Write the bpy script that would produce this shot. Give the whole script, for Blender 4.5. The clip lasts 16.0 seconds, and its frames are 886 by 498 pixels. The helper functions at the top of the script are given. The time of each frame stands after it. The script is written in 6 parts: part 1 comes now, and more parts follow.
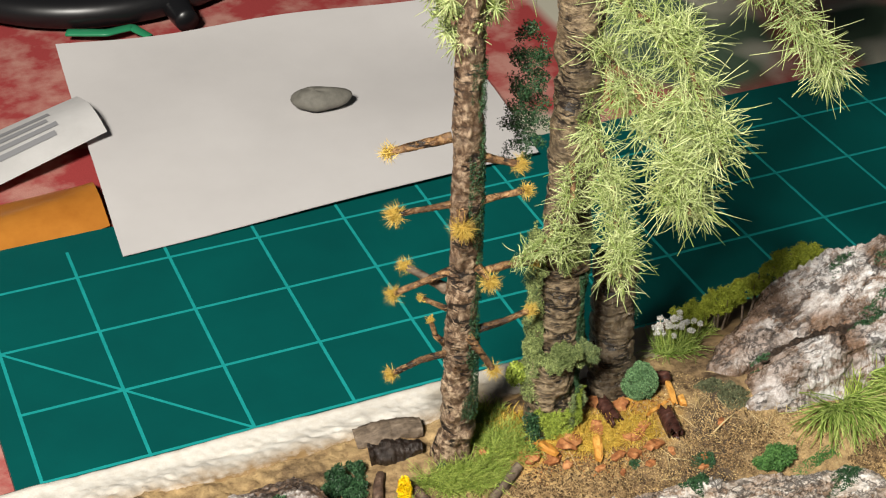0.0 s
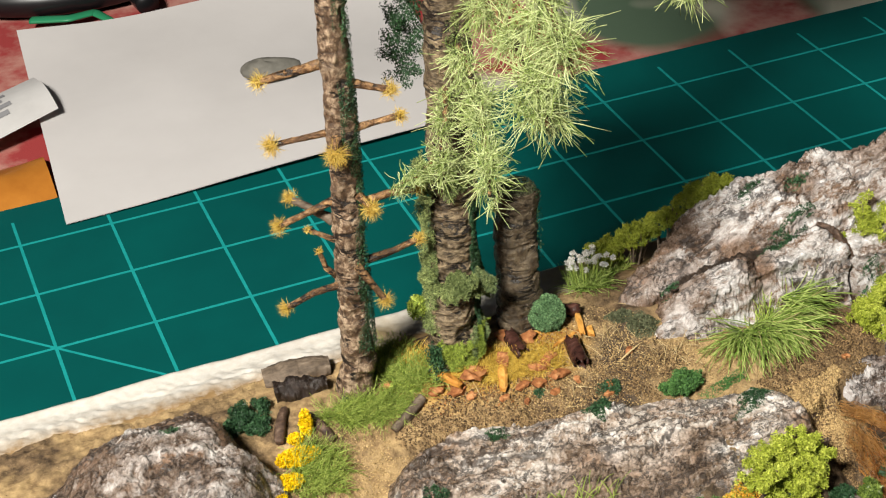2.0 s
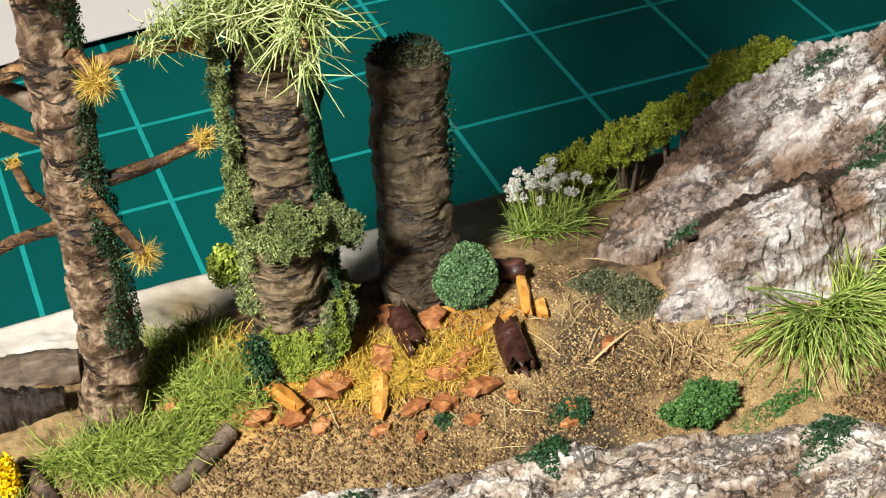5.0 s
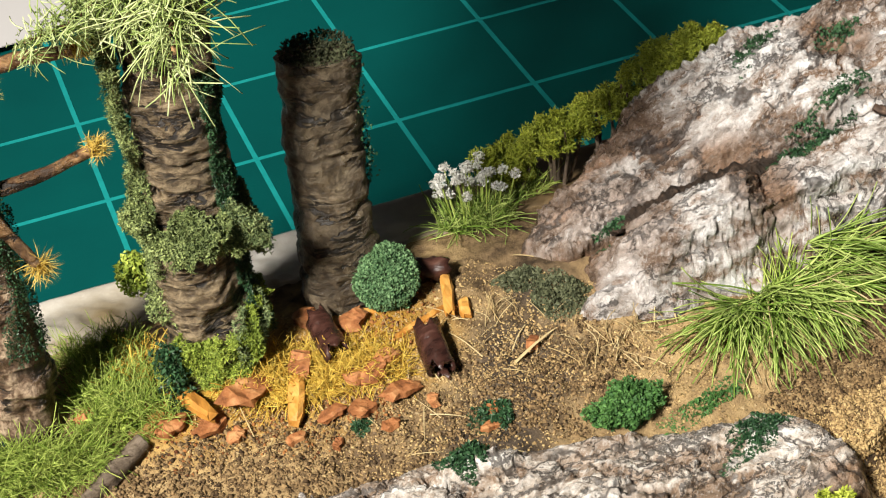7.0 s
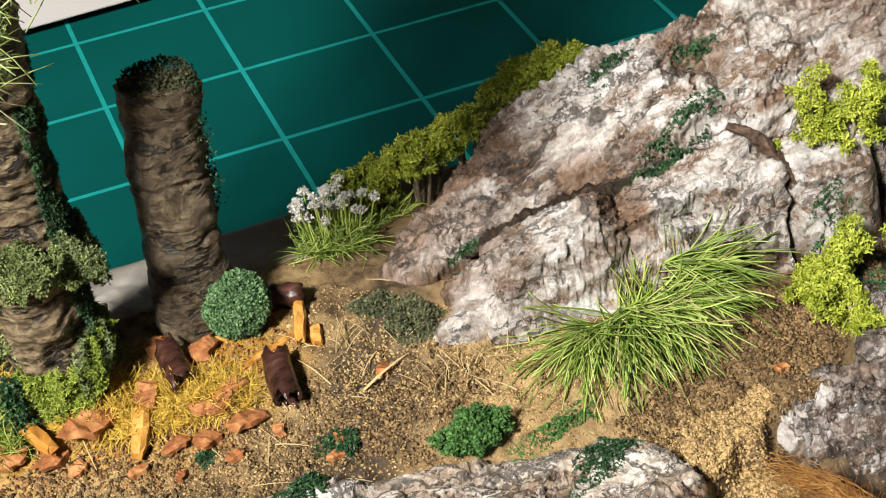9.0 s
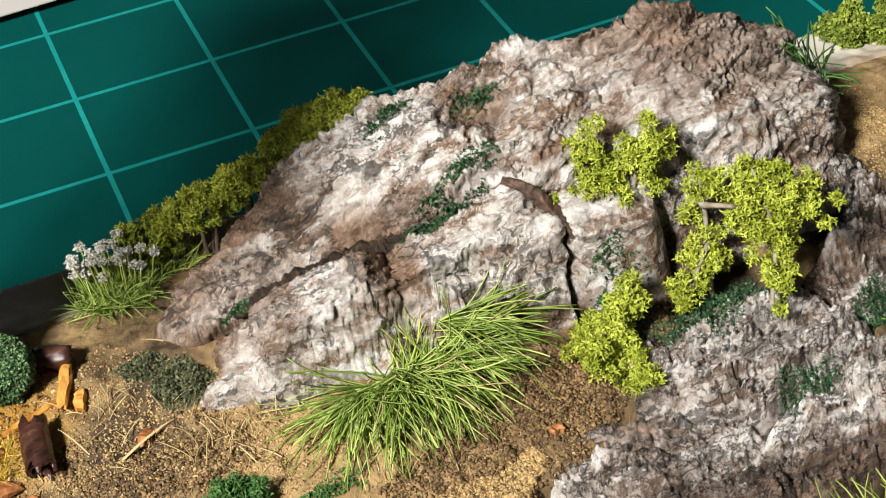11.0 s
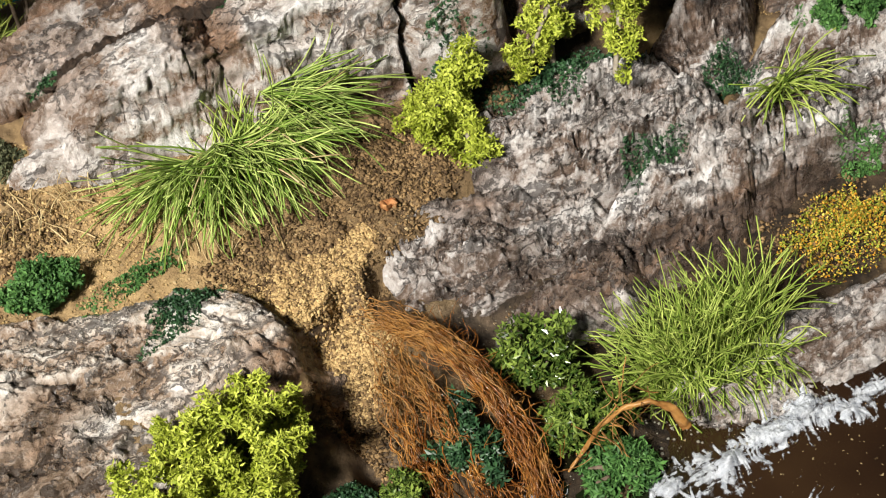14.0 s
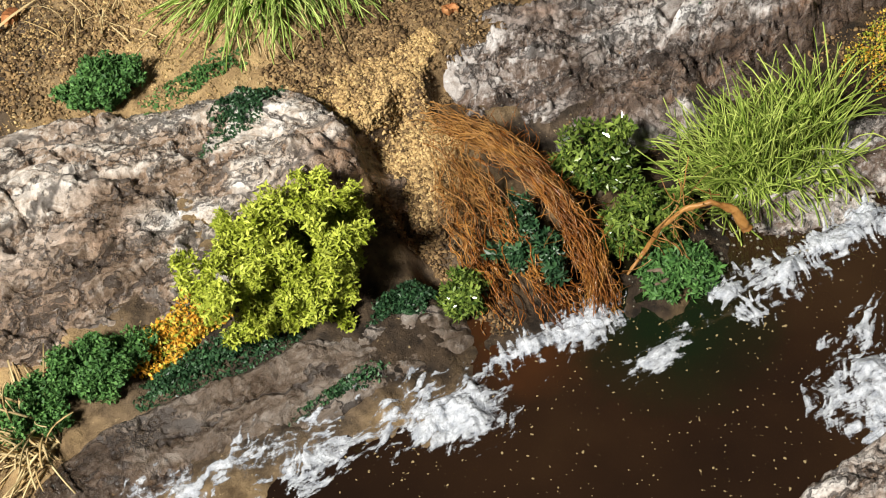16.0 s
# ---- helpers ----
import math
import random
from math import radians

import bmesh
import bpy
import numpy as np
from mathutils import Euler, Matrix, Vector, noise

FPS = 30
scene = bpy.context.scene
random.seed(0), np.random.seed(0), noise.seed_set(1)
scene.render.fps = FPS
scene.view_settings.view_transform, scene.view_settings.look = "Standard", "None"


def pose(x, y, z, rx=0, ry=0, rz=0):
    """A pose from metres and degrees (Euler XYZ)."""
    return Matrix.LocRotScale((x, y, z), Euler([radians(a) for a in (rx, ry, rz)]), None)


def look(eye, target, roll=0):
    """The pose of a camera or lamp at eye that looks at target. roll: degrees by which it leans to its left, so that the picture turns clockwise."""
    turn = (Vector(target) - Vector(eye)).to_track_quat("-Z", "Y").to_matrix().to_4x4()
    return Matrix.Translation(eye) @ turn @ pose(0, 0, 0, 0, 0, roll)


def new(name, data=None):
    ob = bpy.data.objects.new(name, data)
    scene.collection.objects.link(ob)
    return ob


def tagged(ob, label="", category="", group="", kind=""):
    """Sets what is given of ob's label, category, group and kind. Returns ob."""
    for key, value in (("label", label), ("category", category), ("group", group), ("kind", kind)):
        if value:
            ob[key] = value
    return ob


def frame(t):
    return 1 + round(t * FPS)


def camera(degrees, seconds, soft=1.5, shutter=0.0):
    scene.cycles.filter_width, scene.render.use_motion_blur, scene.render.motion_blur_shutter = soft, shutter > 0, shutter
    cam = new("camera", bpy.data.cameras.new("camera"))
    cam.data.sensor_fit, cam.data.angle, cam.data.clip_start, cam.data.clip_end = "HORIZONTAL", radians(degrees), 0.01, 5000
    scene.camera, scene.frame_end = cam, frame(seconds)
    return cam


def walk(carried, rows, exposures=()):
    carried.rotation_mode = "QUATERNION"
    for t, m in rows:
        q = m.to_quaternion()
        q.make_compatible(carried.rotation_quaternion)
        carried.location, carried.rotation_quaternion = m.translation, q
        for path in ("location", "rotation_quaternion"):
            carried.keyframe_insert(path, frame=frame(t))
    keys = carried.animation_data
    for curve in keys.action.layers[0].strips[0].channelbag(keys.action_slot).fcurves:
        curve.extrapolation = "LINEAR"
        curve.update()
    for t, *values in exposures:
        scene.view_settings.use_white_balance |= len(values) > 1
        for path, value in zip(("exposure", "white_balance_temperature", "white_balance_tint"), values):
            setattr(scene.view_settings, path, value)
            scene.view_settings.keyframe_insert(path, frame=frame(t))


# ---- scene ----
cam = camera(30.0, 16.0, soft=1.15)
PATH = [
    (0, (-0.02789, -0.36790, 0.26081), (0.03761, -0.21742, 0.14651), 0.80),
    (0.5, (-0.02714, -0.37341, 0.25200), (0.03867, -0.22198, 0.13913), 0.28),
    (1, (-0.01606, -0.38332, 0.24790), (0.04666, -0.22983, 0.13607), -1.03),
    (1.5, (-0.00785, -0.39056, 0.24945), (0.05216, -0.23613, 0.13742), -2.18),
    (2, (0.00240, -0.39589, 0.24665), (0.05980, -0.24026, 0.13491), -3.26),
    (2.5, (0.00960, -0.40021, 0.24500), (0.06506, -0.24393, 0.13319), -3.95),
    (3, (0.02114, -0.40232, 0.24138), (0.07336, -0.24533, 0.12902), -4.56),
    (3.2, (0.02953, -0.40314, 0.23836), (0.07927, -0.24537, 0.12596), -5.01),
    (5.3, (0.07191, -0.27418, 0.14946), (0.12371, -0.12265, 0.02965), -3.71),
    (5.5, (0.07258, -0.27432, 0.14909), (0.12415, -0.12315, 0.02872), -3.90),
    (6, (0.07937, -0.27710, 0.15163), (0.12932, -0.12603, 0.03046), -4.59),
    (6.5, (0.08382, -0.27905, 0.15233), (0.13288, -0.12781, 0.03100), -5.16),
    (7, (0.08404, -0.28011, 0.15345), (0.13302, -0.12863, 0.03240), -5.51),
    (7.5, (0.08681, -0.28113, 0.15443), (0.13563, -0.12933, 0.03370), -5.82),
    (8, (0.09239, -0.28258, 0.15574), (0.14123, -0.13099, 0.03477), -6.02),
    (8.5, (0.09777, -0.28360, 0.15499), (0.14695, -0.13231, 0.03376), -6.13),
    (9, (0.10153, -0.28308, 0.15378), (0.15155, -0.13230, 0.03227), -6.10),
    (9.5, (0.10919, -0.28319, 0.15226), (0.15949, -0.13290, 0.03027), -6.19),
    (9.7, (0.11415, -0.28384, 0.15359), (0.16419, -0.13403, 0.03091), -6.34),
    (11.8, (0.13466, -0.28080, 0.15717), (0.18446, -0.13454, 0.03017), -7.19),
    (12, (0.13545, -0.27781, 0.15529), (0.18835, -0.13332, 0.02753), -6.43),
    (12.5, (0.14234, -0.27884, 0.15204), (0.19540, -0.13687, 0.02155), -6.30),
    (13, (0.14347, -0.27794, 0.14928), (0.19849, -0.14127, 0.01403), -5.26),
    (13.5, (0.14352, -0.28095, 0.14562), (0.19792, -0.14577, 0.00863), -5.43),
    (14, (0.14070, -0.28236, 0.14413), (0.19365, -0.15121, 0.00273), -5.22),
    (14.5, (0.13973, -0.28516, 0.14222), (0.19163, -0.15562, -0.00104), -5.20),
    (15, (0.13800, -0.28525, 0.13937), (0.18671, -0.15899, -0.00789), -5.34),
    (15.5, (0.13762, -0.28571, 0.13906), (0.18367, -0.16057, -0.01000), -5.83),
    (16, (0.13586, -0.28679, 0.13828), (0.17932, -0.16281, -0.01252), -6.27),
]
walk(cam, [(t, look(eye, target, roll)) for t, eye, target, roll in PATH], [(0.0, -0.25), (3.0, -0.08), (6.5, 0.01), (9.0, 0.03), (13.0, 0.07), (14.5, -0.01), (16.0, -0.02)])

# ---------------------------------------------------------------- light
world = bpy.data.worlds.new("room_air")
scene.world = world
world.use_nodes = True
world.node_tree.nodes["Background"].inputs[0].default_value = (0.86, 0.92, 1.0, 1)
world.node_tree.nodes["Background"].inputs[1].default_value = 0.03
lamp_data = bpy.data.lights.new("desk_lamp_light", "AREA")
lamp_data.shape, lamp_data.size, lamp_data.energy, lamp_data.color = "DISK", 0.12, 15.6, (1.0, 0.955, 0.875)
lamp = new("desk_lamp_light", lamp_data)
lamp.matrix_world = look((-0.290, -0.490, 0.600), (0.14, -0.12, 0.01))

MM = 0.001
rng = np.random.default_rng(7)


# ---------------------------------------------------------------- materials
def material(name, rough=0.8, spec=0.3, colour=None):
    m = bpy.data.materials.new(name)
    m.use_nodes = True
    b = m.node_tree.nodes["Principled BSDF"]
    b.inputs["Roughness"].default_value = rough
    b.inputs["Specular IOR Level"].default_value = spec
    if colour:
        b.inputs["Base Color"].default_value = (*colour, 1)
    return m, m.node_tree.nodes, m.node_tree.links, b


def coords(n, l, stretch=None, turn=0.0):
    out = n.new("ShaderNodeTexCoord").outputs["Object"]
    if stretch or turn:
        mp = n.new("ShaderNodeMapping")
        mp.inputs["Scale"].default_value = stretch or (1, 1, 1)
        mp.inputs["Rotation"].default_value = (0, 0, radians(turn))
        l.new(out, mp.inputs["Vector"])
        out = mp.outputs["Vector"]
    return out


def noise_node(n, l, scale, detail=6.0, rough=0.6, stretch=None, distort=0.0, turn=0.0, colour=False):
    t = n.new("ShaderNodeTexNoise")
    t.inputs["Scale"].default_value = scale
    t.inputs["Detail"].default_value = detail
    t.inputs["Roughness"].default_value = rough
    t.inputs["Distortion"].default_value = distort
    l.new(coords(n, l, stretch, turn), t.inputs["Vector"])
    return t.outputs["Color" if colour else "Fac"]


def ramp(n, l, fac, stops, ease="LINEAR"):
    r = n.new("ShaderNodeValToRGB")
    r.color_ramp.interpolation = ease
    e = r.color_ramp.elements
    while len(e) < len(stops):
        e.new(0.5)
    for k, (p, c) in zip(e, stops):
        k.position, k.color = p, (*(c if isinstance(c, tuple) else (c, c, c)), 1)
    l.new(fac, r.inputs["Fac"])
    return r.outputs["Color"]


def mix(n, l, fac, a, b, how="MIX"):
    m = n.new("ShaderNodeMix")
    m.data_type, m.blend_type = "RGBA", how
    if isinstance(fac, float):
        m.inputs["Factor"].default_value = fac
    else:
        l.new(fac, m.inputs["Factor"])
    for s, v in ((6, a), (7, b)):
        if isinstance(v, tuple):
            m.inputs[s].default_value = (*v, 1)
        else:
            l.new(v, m.inputs[s])
    return m.outputs[2]


def bump(n, l, b, height, strength=0.5, dist=0.0004):
    k = n.new("ShaderNodeBump")
    k.inputs["Strength"].default_value, k.inputs["Distance"].default_value = strength, dist
    l.new(height, k.inputs["Height"])
    l.new(k.outputs["Normal"], b.inputs["Normal"])


def spot(n, l, place, near, far, wobble=0.004):
    """1 round a place in millimetres, fading out between two radii, with a ragged edge."""
    v = n.new("ShaderNodeVectorMath")
    v.operation = "MULTIPLY_ADD"
    l.new(noise_node(n, l, 160.0, 5, 0.6, colour=True), v.inputs[0])
    v.inputs[1].default_value = (wobble * 2, wobble * 2, 0)
    l.new(coords(n, l), v.inputs[2])
    d = n.new("ShaderNodeVectorMath")
    d.operation = "DISTANCE"
    l.new(v.outputs[0], d.inputs[0])
    d.inputs[1].default_value = (place[0] * MM + wobble, place[1] * MM + wobble, place[2] * MM)
    m = n.new("ShaderNodeMapRange")
    m.inputs["From Min"].default_value, m.inputs["From Max"].default_value = near * MM, far * MM
    m.inputs["To Min"].default_value, m.inputs["To Max"].default_value = 1, 0
    l.new(d.outputs["Value"], m.inputs["Value"])
    return m.outputs["Result"]


def mottled(name, stops, scale=900.0, rough=0.85, spec=0.3, stretch=None, relief=0.5, dist=0.0004, second=None, at=(0.4, 0.65)):
    """A surface of several colours in patches, with a coarse tint over it and a fine relief."""
    m, n, l, b = material(name, rough, spec)
    f = noise_node(n, l, scale, 8, 0.65, stretch)
    c = ramp(n, l, f, stops)
    if second:
        f2 = noise_node(n, l, scale * 0.2, 4, 0.6)
        c = mix(n, l, ramp(n, l, f2, [(at[0], 0.0), (at[1], 1.0)]), c, second, "MULTIPLY")
    l.new(c, b.inputs["Base Color"])
    bump(n, l, b, f, relief, dist)
    return m


def leafy(name, dark, light, rough=0.6, spec=0.3, patch=0.5):
    """Foliage: each crumb or blade has its own shade, with coarser patches over the plant."""
    m, n, l, b = material(name, rough, spec)
    g = n.new("ShaderNodeNewGeometry")
    c = ramp(n, l, g.outputs["Random Per Island"], [(0.0, dark), (1.0, light)])
    c = mix(n, l, ramp(n, l, noise_node(n, l, 220.0, 3), [(0.35, patch), (0.62, 1.0)]), dark, c)
    l.new(c, b.inputs["Base Color"])
    return m


def warped(n, l, scale, amount, stretch=None, turn=0.0):
    """Coordinates pushed about by a noise, for swirling grain."""
    a = n.new("ShaderNodeVectorMath")
    a.operation = "MULTIPLY_ADD"
    l.new(noise_node(n, l, scale, 5, 0.6, colour=True), a.inputs[0])
    a.inputs[1].default_value = (amount,) * 3
    l.new(coords(n, l, stretch, turn), a.inputs[2])
    return a.outputs[0]


def tex(n, l, vec, scale, detail=4.0, rough=0.6):
    t = n.new("ShaderNodeTexNoise")
    t.inputs["Scale"].default_value, t.inputs["Detail"].default_value, t.inputs["Roughness"].default_value = scale, detail, rough
    l.new(vec, t.inputs["Vector"])
    return t.outputs["Fac"]


def veins(n, l, vec, scale, width, detail=3.0, rough=0.55):
    """Thin winding lines, 1 on the line."""
    d = n.new("ShaderNodeMath")
    d.operation = "SUBTRACT"
    l.new(tex(n, l, vec, scale, detail, rough), d.inputs[0])
    d.inputs[1].default_value = 0.5
    e = n.new("ShaderNodeMath")
    e.operation = "ABSOLUTE"
    l.new(d.outputs[0], e.inputs[0])
    return ramp(n, l, e.outputs[0], [(width * 0.45, 1.0), (width, 0.0)])


def rock_paint(name, brown, pale, white, turn=0.0, rough=0.5, browns=0.5, ink=0.5, dark=(0.026, 0.021, 0.019), stains=(), streak=0.32, whiter=0.0):
    """Bark used as rock: winding black cracks on pale, dry-brushed layers, with smooth brown hollows, partly glossy."""
    m, n, l, b = material(name, rough, 0.45)
    g = n.new("ShaderNodeNewGeometry")
    st = (streak, 1.0, 0.85)
    v = warped(n, l, 60.0, 0.016, st, turn)
    w = warped(n, l, 190.0, 0.006, st, turn)
    fine = tex(n, l, w, 1500.0, 6, 0.7)
    mid = tex(n, l, w, 330.0, 8, 0.66)
    big = tex(n, l, v, 52.0, 4, 0.55)
    light = ramp(n, l, mid, [(0.30 - whiter, tuple(c * 0.5 for c in brown)), (0.43 - whiter, brown), (0.53 - whiter, pale), (0.70 - whiter, white)])
    earth = ramp(n, l, mid, [(0.30, tuple(c * 0.22 for c in brown)), (0.50, tuple(c * 0.72 for c in brown)), (0.70, (brown[0] * 1.4, brown[1] * 1.2, brown[2] * 1.0))])
    zone = ramp(n, l, big, [(browns - 0.03, 1.0), (browns + 0.03, 0.0)])
    for place, near, far, tone in stains:
        zone = mix(n, l, spot(n, l, place, near, far, 0.003), zone, (tone, tone, tone))
    body = mix(n, l, zone, light, earth)
    body = mix(n, l, 0.8, body, ramp(n, l, fine, [(0.30, 0.45), (0.50, 1.0), (0.68, 1.25)]), "MULTIPLY")
    dry = mix(n, l, 1.0, ramp(n, l, mix(n, l, 0.35, g.outputs["Pointiness"], fine), [(0.515, 0.0), (0.59, 0.6)]), ramp(n, l, zone, [(0.2, 1.0), (0.8, 0.25)]), "MULTIPLY")
    body = mix(n, l, dry, body, white)
    lines = None
    inked = ramp(n, l, tex(n, l, v, 75.0, 3), [(0.56 - 0.14 * ink, 0.0), (0.62 - 0.14 * ink, 1.0)])
    for scale, wide, vec, open_ in ((46.0, 0.012, v, 0.40), (120.0, 0.016, w, 0.47), (300.0, 0.028, w, 0.45), (620.0, 0.045, w, 0.46)):
        gate = ramp(n, l, tex(n, l, v, scale * 0.5 + 20, 2), [(open_, 0.0), (open_ + 0.08, 1.0)])
        k = mix(n, l, 1.0, veins(n, l, vec, scale, wide), gate, "MULTIPLY")
        if scale > 200:
            k = mix(n, l, 1.0, k, inked, "MULTIPLY")
        lines = k if lines is None else mix(n, l, 1.0, lines, k, "LIGHTEN")
    body = mix(n, l, ramp(n, l, lines, [(0.0, 0.0), (1.0, 0.8)]), body, dark)
    l.new(body, b.inputs["Base Color"])
    l.new(mix(n, l, ramp(n, l, zone, [(0.3, 0.0), (0.9, 0.7)]), ramp(n, l, mid, [(0.38, rough * 0.5), (0.62, rough * 1.5)]), (0.20, 0.20, 0.20)), b.inputs["Roughness"])
    high = mix(n, l, 1.0, mix(n, l, 0.55, fine, mid), ramp(n, l, lines, [(0.0, 1.0), (1.0, 0.55)]), "MULTIPLY")
    bump(n, l, b, high, 1.0, 0.0007)
    return m


# soil with its sandy, muddy and orange places
M_soil, n_, l_, b_ = material("sandy_soil", 0.85, 0.25)
grain = noise_node(n_, l_, 1500.0, 6, 0.75)
lump = noise_node(n_, l_, 330.0, 8, 0.7)
sand = mix(n_, l_, ramp(n_, l_, lump, [(0.35, 0.0), (0.62, 1.0)]), (0.20, 0.125, 0.06), (0.48, 0.335, 0.16))
brown = mix(n_, l_, ramp(n_, l_, lump, [(0.38, 0.0), (0.65, 1.0)]), (0.045, 0.029, 0.017), (0.25, 0.165, 0.088))
mud = mix(n_, l_, ramp(n_, l_, lump, [(0.4, 0.0), (0.66, 1.0)]), (0.028, 0.021, 0.015), (0.14, 0.10, 0.066))
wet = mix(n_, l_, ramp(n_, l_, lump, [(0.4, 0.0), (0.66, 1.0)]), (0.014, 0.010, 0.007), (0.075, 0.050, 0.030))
col = mix(n_, l_, ramp(n_, l_, noise_node(n_, l_, 42.0, 5, 0.6), [(0.46, 0.0), (0.58, 1.0)]), sand, brown)
# the mud round (139, -139) has part of a bough's shadow in its tone
for place, near, far, tone in (((154, -142, 19), 8, 22, sand), ((172, -152, 18), 4, 12, sand), ((139, -139, 19), 5, 11, mud), ((131, -146, 17), 4, 9, mud), ((145, -129, 21), 2, 7, mud),
                               ((190, -150, 16), 5, 14, brown), ((177, -168, 5), 3, 6, sand), ((174, -178, 3), 4, 11, brown), ((150, -116, 21), 3, 12, brown), ((74, -150, 15), 5, 13, sand), ((247, -124, 21), 6, 13, sand),
                               ((150, -182, 5), 10, 24, mud)):
    col = mix(n_, l_, spot(n_, l_, place, near, far), col, tone)
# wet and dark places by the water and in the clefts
# the spots at (238, -141) and (212, -145) paint in the lime shrubs' shade
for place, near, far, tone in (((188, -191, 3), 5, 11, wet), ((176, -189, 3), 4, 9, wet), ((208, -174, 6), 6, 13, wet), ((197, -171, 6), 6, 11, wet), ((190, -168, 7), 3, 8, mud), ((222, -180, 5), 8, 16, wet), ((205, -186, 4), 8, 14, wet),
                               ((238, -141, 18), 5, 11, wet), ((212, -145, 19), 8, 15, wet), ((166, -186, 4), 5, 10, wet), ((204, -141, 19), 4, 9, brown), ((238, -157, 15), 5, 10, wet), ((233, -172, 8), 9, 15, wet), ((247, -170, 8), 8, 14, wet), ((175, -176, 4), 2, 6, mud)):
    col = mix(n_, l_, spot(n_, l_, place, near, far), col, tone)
for place in ((113, -130, 21), (124, -127, 21), (100, -127, 21)):
    col = mix(n_, l_, spot(n_, l_, place, 3, 13), col, mix(n_, l_, lump, (0.20, 0.09, 0.015), (0.62, 0.36, 0.05)))
col = mix(n_, l_, ramp(n_, l_, grain, [(0.62, 0.0), (0.70, 0.8)]), col, (0.60, 0.46, 0.26))
col = mix(n_, l_, ramp(n_, l_, grain, [(0.30, 0.85), (0.40, 0.0)]), col, (0.03, 0.02, 0.012))
l_.new(col, b_.inputs["Base Color"])
bump(n_, l_, b_, mix(n_, l_, 0.5, grain, lump), 0.9, 0.0007)

# plaster rim: cream, stained brown towards the soil
M_white, n_, l_, b_ = material("stained_plaster", 0.6, 0.3)
st = noise_node(n_, l_, 110.0, 8, 0.7)
col = mix(n_, l_, ramp(n_, l_, noise_node(n_, l_, 500.0, 5), [(0.3, 0.6), (0.6, 1.0)]), (0.46, 0.39, 0.30), (0.66, 0.63, 0.57))
sep = n_.new("ShaderNodeSeparateXYZ")
l_.new(coords(n_, l_), sep.inputs[0])
edge = n_.new("ShaderNodeMapRange")
edge.inputs["From Min"].default_value, edge.inputs["From Max"].default_value = -0.1055, -0.1135
l_.new(sep.outputs["Y"], edge.inputs["Value"])
dirt = n_.new("ShaderNodeMath")
dirt.operation = "MULTIPLY"
l_.new(edge.outputs["Result"], dirt.inputs[0])
l_.new(ramp(n_, l_, st, [(0.3, 0.25), (0.6, 1.6)]), dirt.inputs[1])
col = mix(n_, l_, dirt.outputs[0], col, (0.24, 0.15, 0.065))
col = mix(n_, l_, spot(n_, l_, (94, -104, 19), 1, 11), col, mix(n_, l_, st, (0.05, 0.035, 0.02), (0.5, 0.38, 0.2)))
east = n_.new("ShaderNodeMapRange")
east.inputs["From Min"].default_value, east.inputs["From Max"].default_value = 0.126, 0.148
l_.new(sep.outputs["X"], east.inputs["Value"])
west = n_.new("ShaderNodeMapRange")
west.inputs["From Min"].default_value, west.inputs["From Max"].default_value = 0.243, 0.236
l_.new(sep.outputs["X"], west.inputs["Value"])
both = n_.new("ShaderNodeMath")
both.operation = "MULTIPLY"
l_.new(east.outputs["Result"], both.inputs[0])
l_.new(west.outputs["Result"], both.inputs[1])
col = mix(n_, l_, both.outputs[0], col, mix(n_, l_, st, (0.04, 0.03, 0.018), (0.32, 0.21, 0.10)))
l_.new(col, b_.inputs["Base Color"])
bump(n_, l_, b_, st, 0.4, 0.0008)

M_rock_left = rock_paint("brown_bark_rock", (0.17, 0.115, 0.08), (0.36, 0.31, 0.275), (0.62, 0.59, 0.56), 20, 0.45, 0.46, 0.8, whiter=0.02)
M_rock_front = rock_paint("pale_bark_rock", (0.27, 0.185, 0.125), (0.47, 0.40, 0.335), (0.80, 0.78, 0.75), -6, 0.45, 0.47, 2.0, whiter=0.015, streak=0.18,
                          stains=(((112, -163, 13), 6, 15, 0.9), ((133, -166, 11), 6, 13, 0.9), ((158, -160, 15), 5, 11, 0.0), ((132, -155, 17), 6, 14, 0.0), ((150, -169, 10), 4, 9, 0.1), ((105, -154, 16), 6, 14, 0.0)))
M_rock_big = rock_paint("whitewashed_bark_rock", (0.21, 0.135, 0.09), (0.45, 0.41, 0.38), (0.78, 0.77, 0.765), 14, 0.40, 0.45, 0.6, streak=0.25, whiter=0.025,
                        stains=(((172, -129, 33), 5, 9, 1.0), ((159, -125, 31), 4, 9, 0.85), ((183, -129, 36), 3, 6, 0.8), ((191, -121, 43), 4, 7, 1.0), ((175.5, -135, 30), 2, 4, 1.0), ((150, -119, 27), 4, 9, 0.9), ((156, -134, 28), 3, 7, 0.6),
                                ((176, -117, 40), 6, 12, 0.0), ((184, -125, 41), 4, 8, 0.0), ((166, -135, 32), 3, 7, 0.0), ((154, -135, 22), 3, 6, 0.3), ((186, -135, 33), 4, 8, 0.1), ((203, -137, 28), 4, 8, 0.0), ((222, -119, 49), 9, 17, 0.9), ((209, -117, 48), 4, 9, 0.8), ((232, -126, 42), 6, 12, 0.7)))
M_rock_grey = rock_paint("grey_bark_rock", (0.15, 0.105, 0.08), (0.36, 0.32, 0.295), (0.68, 0.665, 0.66), 18, 0.30, 0.48, 0.8, stains=(((196, -156, 16), 3, 8, 0.9), ((214, -152, 20), 3, 8, 0.0), ((190, -163, 8), 3, 8, 0.2)), streak=0.2, whiter=0.015)
